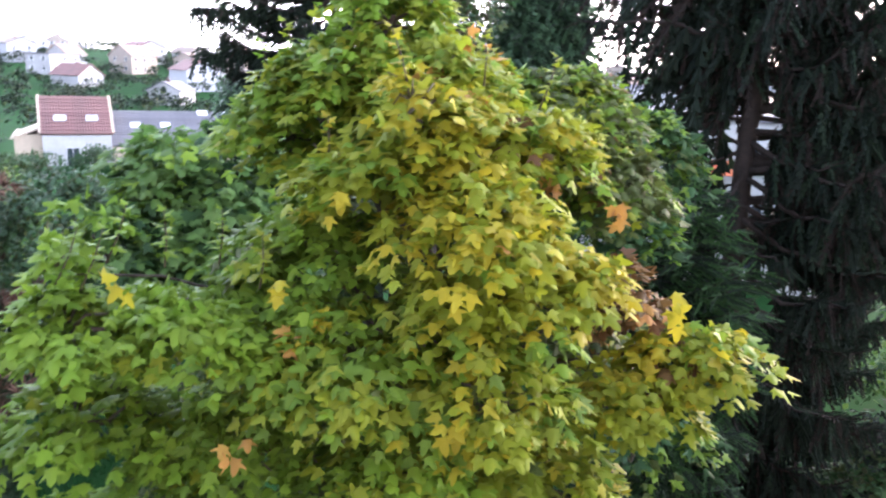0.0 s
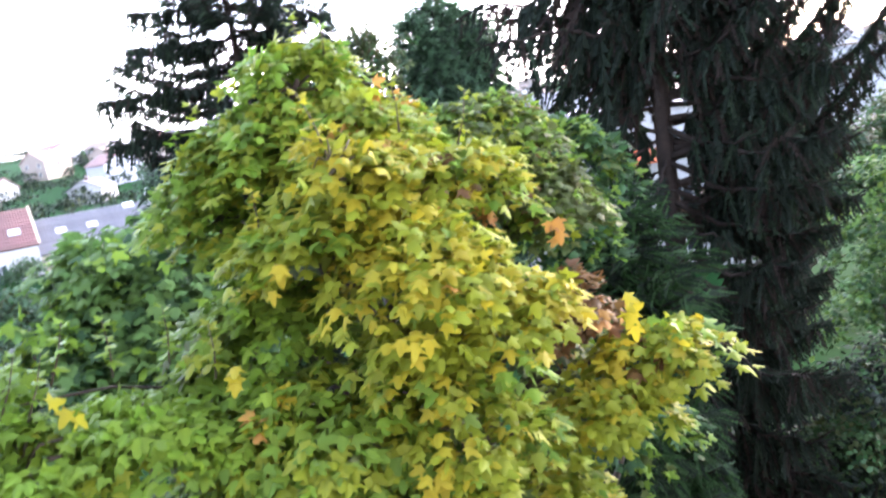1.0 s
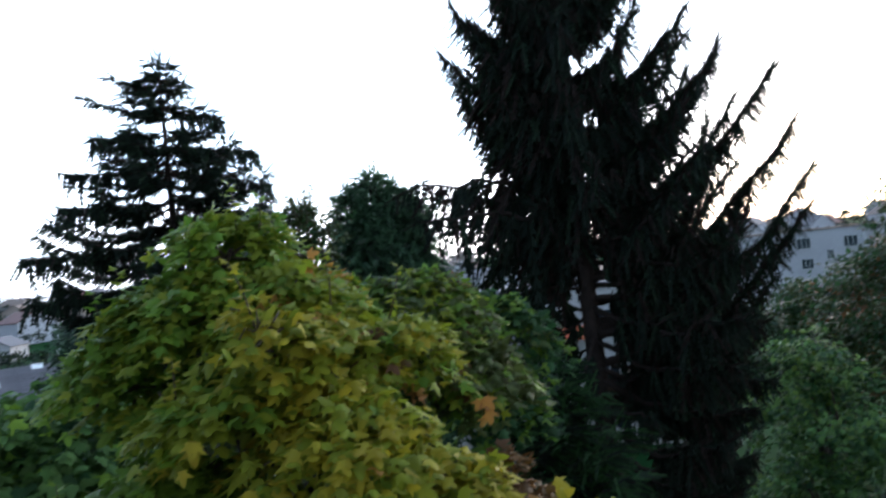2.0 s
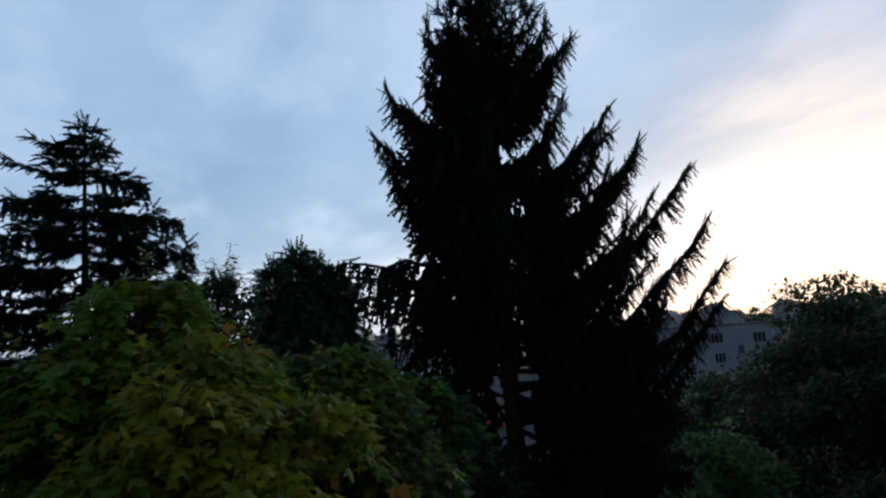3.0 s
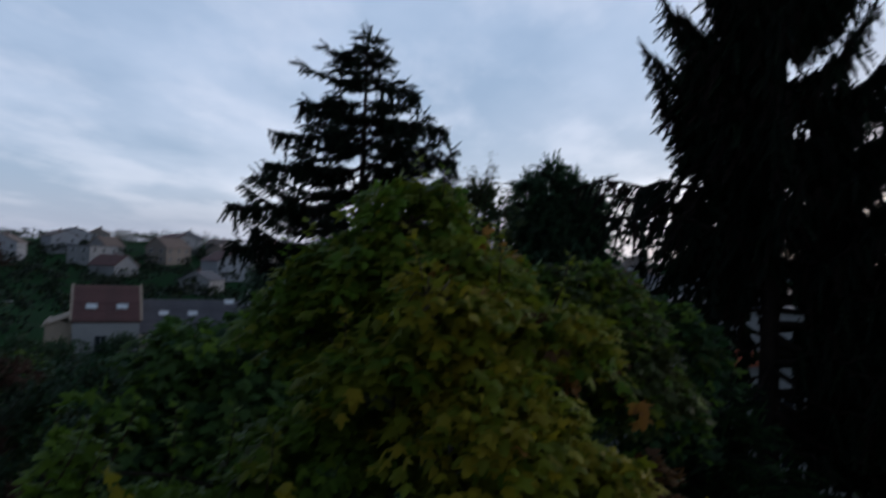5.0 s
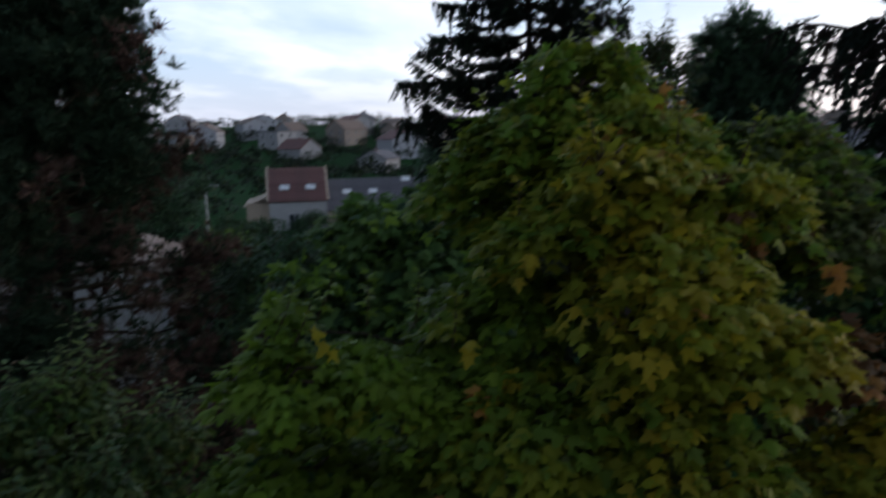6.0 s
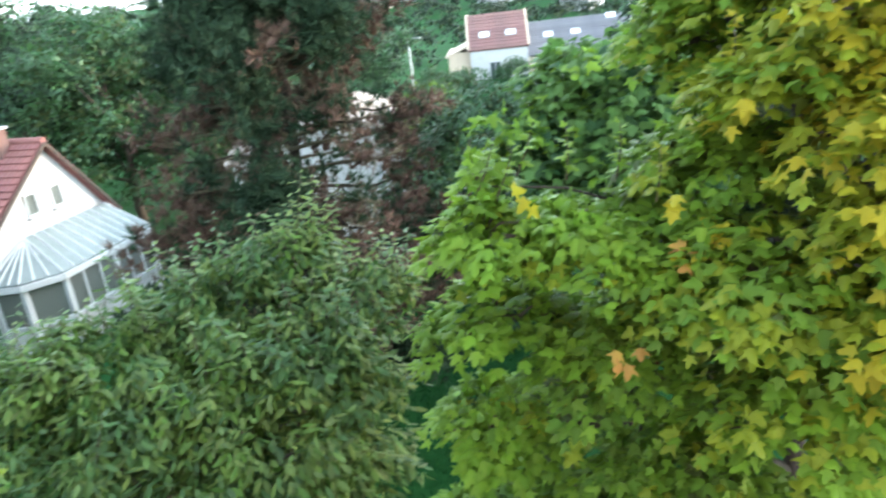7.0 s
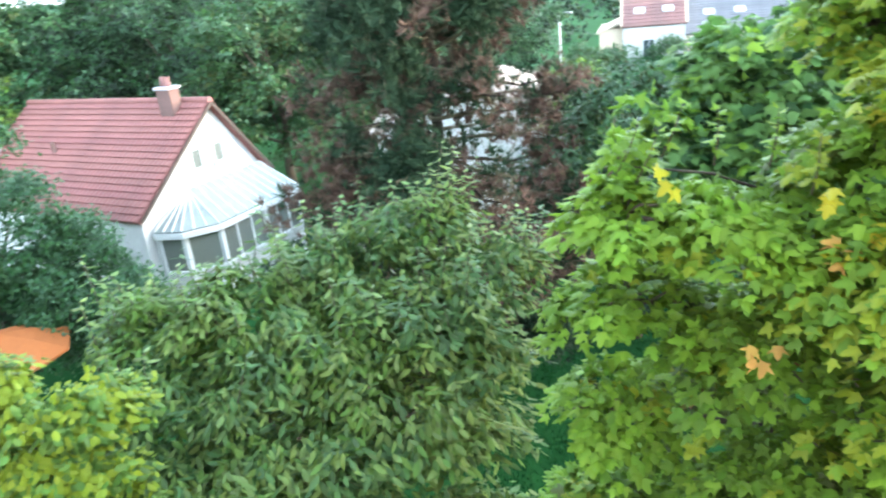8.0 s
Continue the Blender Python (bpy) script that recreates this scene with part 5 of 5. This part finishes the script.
# ---- other garden trees ----
def lobed_tree(name, base, top, label, boughs, mats, leaf, size, seed, category="tree", droop=0.6, cover=1.45, shoots=0, clump=0.34):
    """A tree from a trunk and leafy boughs given as (azimuth, elevation, distance, radius, height radius, weights)."""
    rng = np.random.default_rng(seed)
    tree = thing(name, base, label, category)
    axis = bent((0, 0, -0.1), (0, 0, top), 7, 0.06, rng)
    part("trunk", tubes_mesh("trunk", [(axis, [0.15 * (1 - 0.85 * i / 7) + 0.015 for i in range(8)])], M_BARK, 9), M_BARK, tree)
    P, T, K = [], [], []
    for az, el, d, rxy, rz, weights in boughs:
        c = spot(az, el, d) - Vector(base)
        n = int(cover * 4 * math.pi * ((2 * rxy * rz + rxy * rxy) / 3) / (0.42 * size * size * (0.6 if leaf is LANCE else 0.8)))
        if leaf is MAPLE:
            p, t = tier_leaves(rng, c, (rxy, rxy, rz), n, size)
        else:
            p, t = lobe_leaves(rng, c, (rxy, rxy, rz), n, 8, size * 0.62, droop, 0.2, 0.6, clump)
        P.append(p), T.append(t), K.append(pick_slots(rng, len(p), weights, 8))
        zt = min(top * 0.95, max(top * 0.3, c.z - 1.0))
        i = min(6, int(zt / top * 7))
        part("limb", tubes_mesh("limb", [(bent(axis[i], c, 5, 0.06, rng), [0.05 * (1 - 0.8 * j / 5) + 0.005 for j in range(6)])], M_BARK, 6), M_BARK, tree)
    P, T, K = np.concatenate(P), np.concatenate(T), np.concatenate(K)
    high = np.argsort(-(P[:, 2] + 0.25 * np.linalg.norm(P[:, :2], axis=1)))[: len(P) // 5]
    more, stems = [], []
    for i in rng.choice(high, shoots):
        a = Vector(P[i]) - Vector((0, 0, 0.15))
        b = a + Vector((rng.normal(0, 0.12), rng.normal(0, 0.12), rng.uniform(0.35, 0.7)))
        stems.append(([a, a.lerp(b, 0.5), b], [0.008, 0.006, 0.003]))
        for j in range(15):
            q = a.lerp(b, 0.25 + 0.75 * j / 14)
            d = np.array((math.cos(j * 2.4), math.sin(j * 2.4), -0.55 + 0.6 * j / 14))
            more.append((np.array(q), d, int(K[i])))
    if stems:
        part("shoot", tubes_mesh("shoot", stems, M_TWIG, 4), None, tree, kind="stuff")
        d = np.array([m[1] for m in more])
        P = np.concatenate([P, np.array([m[0] for m in more])])
        T = np.concatenate([T, frames_from(np.array((0, 0, 1.0)) + rng.normal(0, 0.2, d.shape), d)])
        K = np.concatenate([K, np.array([m[2] for m in more])])
    part("foliage", scatter_mesh("foliage", leaf, P, T, size * rng.uniform(0.7, 1.25, len(P)), mats, K), None, tree, kind="stuff")
    return tree


CH, CP = (5, 3, .5), (1.5, 5, 2)
lobed_tree("cherry_tree", plan(-53, 7.0), 8.6, "full cherry tree with drooping narrow green leaves", [
    (-46.5, -19.5, 7.2, 0.45, 0.38, CH), (-41.5, -24, 7.2, 0.62, 0.5, CH), (-51, -22, 7.3, 0.62, 0.5, CH), (-56, -22, 7.8, 0.55, 0.5, CH),
    (-41.0, -30, 6.5, 0.35, 0.45, CH), (-46, -28, 6.2, 0.7, 0.5, CH), (-54, -28, 6.2, 0.7, 0.5, CP), (-62, -25, 6.9, 0.75, 0.55, CP),
    (-68, -24.5, 7.2, 0.7, 0.5, (1, 2, 6)), (-63, -31, 6.0, 0.7, 0.55, CH), (-70, -30, 6.4, 0.65, 0.5, CH), (-50, -34, 5.4, 0.65, 0.5, CP),
    (-44, -36, 5.6, 0.45, 0.5, CH), (-58, -37, 5.2, 0.7, 0.5, CH), (-66, -38, 5.2, 0.7, 0.55, CP), (-52, -43, 4.9, 0.7, 0.5, CH), (-74, -36, 5.6, 0.6, 0.5, CH), (-44, -44, 5.2, 0.5, 0.5, CH),
    (-58, -33, 7.6, 1.6, 1.0, CH)],
    [M_CHERRY, M_CHERRY2, M_FRESH], LANCE, 0.13, 31, droop=0.6, shoots=150, clump=0.24, cover=1.75)
lobed_tree("shrub", plan(-80, 5.6), 7.8, "bright yellow-green leafy shrub beside the cherry tree", [
    (-80, -28, 5.6, 0.75, 0.55, (1, 1)), (-76, -36, 5.2, 0.6, 0.5, (1, 1)), (-82, -40, 4.8, 0.8, 0.6, (1, 1)), (-86, -30, 5.8, 0.8, 0.6, (1, 1))],
    [M_FRESH, M_LIME], OVAL, 0.085, 37, category="shrub", cover=2.2)
lobed_tree("maple_tree", plan(-19, 7.6), 9.8, "green maple sapling standing behind the yellowing maple", [
    (-18.5, -9.0, 7.0, 0.72, 0.5, (8, 1, 1)), (-22.0, -11.5, 6.9, 0.55, 0.45, (8, 1, 1)), (-15.5, -12.5, 6.9, 0.65, 0.5, (8, 1, 2)),
    (-19, -16, 6.7, 0.75, 0.5, (8, 1, 2)), (-25.5, -14.5, 6.6, 0.45, 0.4, (5, 2, 4)), (-23, -20, 6.6, 0.7, 0.5, (6, 1, 3)), (-27.0, -12.8, 6.3, 0.2, 0.3, (2, 4, 1))],
    [M_SAPLING, M_BRIGHT, M_DEEP], MAPLE, 0.12, 41, cover=1.3)
# Deep green outweighs the rest, putting the shade on these boughs into their leaves.
lobed_tree("maple_tree", plan(15, 8.4), 9.0, "shaded green maple boughs beside the spruce", [
    (13.5, -7.0, 7.6, 0.62, 0.6, (3, .5, 6)), (14.0, -12, 7.4, 0.5, 0.5, (3, .5, 6)), (9.0, -5.0, 8.0, 0.6, 0.5, (3, 1, 5)), (17.5, -26, 7.2, 0.5, 0.5, (3, .5, 6))],
    [M_GREEN, M_SHADED, M_DEEP], MAPLE, 0.11, 43, cover=1.3)

broadleaf("tree", plan(-28.5, 21.0), 8.9, 3.0, "grey-green leafy tree in front of the far red house", [M_BLUISH, M_DEEP, M_OLIVE], (6, 2, 2), OVAL, 0.16, 14, 1.7, 51)
broadleaf("tree", plan(-23.0, 27.0), 7.6, 3.0, "leafy green tree in the gardens before the slate hall", [M_DEEP, M_BLUISH, M_OLIVE], (4, 3, 2), OVAL, 0.18, 14, 1.6, 52)
broadleaf("tree", plan(-14.0, 24.0), 8.0, 3.0, "leafy green garden tree behind the maples", [M_DEEP, M_BLUISH, M_OLIVE], (4, 3, 2), OVAL, 0.18, 12, 1.6, 53)
broadleaf("tree", plan(-33.0, 30.0), 8.0, 2.6, "leafy green tree with pale yellow-green sprays", [M_FRESH, M_DEEP, M_OLIVE], (3, 3, 3), OVAL, 0.18, 12, 1.5, 54)
lobed_tree("tree", plan(-0.8, 10.5), 11.6, "slender tree with thin upright leafy shoots", [
    (-1.5, 1.0, 10.4, 0.55, 0.5, (5, 2)), (1.4, 3.4, 10.5, 0.35, 0.5, (5, 2)), (0.2, 3.8, 10.6, 0.25, 0.4, (5, 2)), (-3.0, 2.6, 10.6, 0.35, 0.4, (5, 2)), (1.0, -3.0, 10.5, 0.7, 0.6, (5, 2))],
    [M_OLIVE, M_DEEP], LANCE, 0.13, 55, cover=1.1, shoots=26)
for az, d, h in ((-32.5, 76, 3.2), (-30.2, 80, 1.9), (-25.9, 82, 2.2), (-22.8, 78, 2.0), (-20.0, 80, 2.2), (-17.2, 74, 3.2)):
    broadleaf("shrub", plan(az, d), h, 2.6, "dark green garden shrub before the far houses", [M_BLUISH, M_DEEP, M_OLIVE], (3, 3, 2), OVAL, 0.26, 8, 1.5, 200 + int(d * 3 + az), category="shrub", group="shrubs before the far houses", crown_from=0.1)
broadleaf("tree", plan(-15.6, 62.0), 10.6, 3.4, "dark rounded tree by the slate hall", [M_BLUISH, M_FAR], (3, 3), OVAL, 0.28, 12, 1.5, 56)
broadleaf("tree", plan(-13.0, 66.0), 12.0, 5.5, "dark rounded tree beyond the spruce", [M_BLUISH, M_FAR], (3, 3), OVAL, 0.3, 14, 1.5, 57)
for i, (az, d, h, w, mx) in enumerate(((-50, 46, 12.4, 5.2, 0), (-56, 44, 12.6, 5.4, 0), (-62, 50, 14.6, 5.8, 2), (-68, 54, 15.5, 6.2, 2), (-75, 52, 16.0, 6.4, 0), (-83, 56, 17.0, 6.8, 2), (-46, 60, 13.0, 5.0, 2),
                                       (-58, 70, 14.0, 6.5, 2), (-66, 74, 14.5, 7.0, 0), (-78, 42, 10.6, 4.6, 1), (-38, 72, 10.5, 5.0, 2))):
    broadleaf("tree", plan(az, d), h, w, ("leafy green tree of the wood behind the houses", "fresh green leafy tree behind the red-roofed house", "dark blue-green tree of the wood")[mx],
              ([M_DEEP, M_BLUISH, M_OLIVE], [M_FRESH, M_DEEP, M_OLIVE], [M_BLUISH, M_FAR, M_DEEP])[mx], (4, 3, 2), OVAL, 0.27, 15, 1.5, 60 + i, group="trees of the wood", crown_from=0.16)
# trees on the far side of the big spruce
broadleaf("tree", plan(37.5, 21.0), 9.3, 2.4, "fresh green walnut-like tree beyond the spruce", [M_FRESH, M_DEEP, M_SAPLING], (1.5, 4, 4), OVAL, 0.17, 13, 1.8, 81)
broadleaf("tree", plan(46.5, 31.0), 13.2, 5.2, "dark broad tree with an uneven crown against the sky", [M_OLIVE, M_DEEP, M_BROWN], (5, 4, 1), OVAL, 0.2, 18, 1.6, 82)
broadleaf("tree", plan(53.0, 26.0), 12.5, 5.0, "dark broad tree with an uneven crown against the sky", [M_OLIVE, M_DEEP, M_BROWN], (5, 4, 1), OVAL, 0.2, 16, 1.6, 83)
broadleaf("tree", plan(39.0, 38.0), 9.6, 4.5, "dark green tree before the grey apartment block", [M_DEEP, M_OLIVE, M_BLUISH], (4, 4, 2), OVAL, 0.22, 14, 1.6, 84)
broadleaf("tree", plan(31.0, 34.0), 8.8, 4.0, "dark green tree between spruce and grey block", [M_DEEP, M_OLIVE, M_BLUISH], (4, 4, 2), OVAL, 0.22, 12, 1.6, 85)
broadleaf("shrub", plan(30.0, 15.5), 4.6, 3.0, "olive green shrub under the spruce", [M_OLIVE, M_DEEP], (3, 3), OVAL, 0.12, 12, 1.5, 86, category="shrub", crown_from=0.08)
broadleaf("shrub", plan(20.0, 9.5), 4.8, 1.8, "dark green shrub at the foot of the spruce", [M_DEEP, M_OLIVE], (4, 2), OVAL, 0.12, 10, 1.5, 87, category="shrub", crown_from=0.08)
broadleaf("shrub", plan(33.0, 12.5), 6.6, 2.2, "dark green shrub at the edge of the spruce", [M_DEEP, M_OLIVE], (4, 2), OVAL, 0.12, 12, 1.6, 90, category="shrub", crown_from=0.06)
# Needle colour blackens the leaves of these two shrubs, painting in the spruce's shade.
broadleaf("shrub", plan(37.0, 13.0), 7.4, 2.0, "green shrub with the spruce shade painted into its leaves", [M_DEEP, M_OLIVE, M_SPRUCE], (1.5, 2, 5), OVAL, 0.12, 14, 1.7, 93, category="shrub", crown_from=0.04)
broadleaf("shrub", plan(43.5, 15.5), 7.6, 2.4, "olive shrub with the spruce shade painted into its leaves", [M_DEEP, M_OLIVE, M_SPRUCE], (1.5, 2, 5), OVAL, 0.14, 14, 1.7, 94, category="shrub", crown_from=0.04)
broadleaf("shrub", plan(26.0, 9.0), 4.2, 2.0, "dark green shrub at the foot of the spruce", [M_DEEP, M_OLIVE], (4, 2), OVAL, 0.12, 11, 1.6, 91, category="shrub", crown_from=0.06)
broadleaf("tree", plan(-78.0, 27.0), 9.4, 3.2, "dark tree at the end of the red-roofed house", [M_BLUISH, M_DEEP], (4, 3), OVAL, 0.18, 13, 1.7, 92, crown_from=0.1)
# the dense dark shrub in front of the red-roofed house
broadleaf("shrub", plan(-74.0, 25.0), 5.9, 3.0, "dense dark green shrub before the red-roofed house", [M_DEEP, M_BLUISH], (4, 3), OVAL, 0.15, 14, 2.0, 88, category="shrub", crown_from=0.05)
broadleaf("shrub", plan(-69.5, 23.0), 4.2, 1.6, "dark green shrub beside the veranda", [M_DEEP, M_BLUISH], (4, 3), OVAL, 0.15, 10, 1.8, 89, category="shrub", crown_from=0.05)


# ---- small things ----
def parasol():
    c = plan(-79.6, 22.5)
    p = thing("parasol", (c.x, c.y, 0), "open orange canvas garden parasol", "parasol")
    v, f = tube([(0, 0, 0), (0, 0, 3.3)], [0.025, 0.025], 8)
    part("pole", mesh_of("pole", v, f, M_WOODGREY, smooth=True), None, p)
    v, f = tube([(0, 0, 0), (0, 0, 0.08), (0, 0, 0.09)], [0.26, 0.25, 0.03], 16)
    part("base", mesh_of("base", v, f, M_GREYWALL), None, p)
    R, ribs = 2.0, 8
    apex = Vector((0, 0, 3.3))
    for i in range(ribs):
        a, b = 2 * math.pi * i / ribs, 2 * math.pi * (i + 1) / ribs
        e1, e2 = Vector((R * math.cos(a), R * math.sin(a), 2.6)), Vector((R * math.cos(b), R * math.sin(b), 2.6))
        m1, m2, mm = apex.lerp(e1, 0.55), apex.lerp(e2, 0.55), (e1 + e2) / 2 + Vector((0, 0, -0.02))
        m1.z += 0.05
        m2.z += 0.05
        dz = Vector((0, 0, -0.07))
        part("panel", mesh_of("panel", [apex, m1, m2, e1, e2, mm, e1 + dz, mm + dz, e2 + dz], [(0, 1, 2), (1, 3, 5, 2), (2, 5, 4), (3, 6, 7, 5), (5, 7, 8, 4)], M_ORANGE_CLOTH), None, p)
        v, f = tube([apex - Vector((0, 0, 0.04)), m1 - Vector((0, 0, 0.03)), e1 - Vector((0, 0, 0.03))], [0.012, 0.01, 0.008], 5)
        part("rib", mesh_of("rib", v, f, M_WOODGREY), None, p)


parasol()


def garden_fence():
    a, b = plan(25.5, 20.5), plan(39.5, 19.0)
    fence = thing("fence", (a.x, a.y, 0), "weathered upright board fence behind the spruce", "fence")
    n = 26
    board = box_bm((0.14, 0.025, 1.7), (0, 0, 0.87), 0.006)
    me = bpy.data.meshes.new("board")
    board.to_mesh(me)
    board.free()
    me.materials.append(M_WOODGREY)
    ang = math.atan2((b - a).y, (b - a).x)
    for i in range(n):
        p = (b - a) * (i / (n - 1))
        ob = part("board", me, None, fence)
        ob.matrix_local = pose(p.x, p.y, 0.02 * math.sin(i * 2.1), 0, 1.2 * math.sin(i * 1.7), math.degrees(ang))
    for z in (0.4, 1.4):
        m = (b - a) / 2
        part("rail", box_bm(((b - a).length, 0.05, 0.09), (m.x - 0.04 * math.sin(ang), m.y + 0.04 * math.cos(ang), z), 0.005, Matrix.Rotation(ang, 4, "Z")), M_WOODGREY, fence)


garden_fence()


def roof_cable():
    a, b = Vector((-36.2, 9.5, 6.1)), Vector((-24.5, 3.2, 3.0))
    v, f = tube(bent(a, b, 10, 0.0, np.random.default_rng(1), -0.25), [0.02] * 11, 5)
    tagged(new("cable", mesh_of("cable", v, f, M_PVC)), "pale overhead cable slung from the red roof", "cable")


roof_cable()
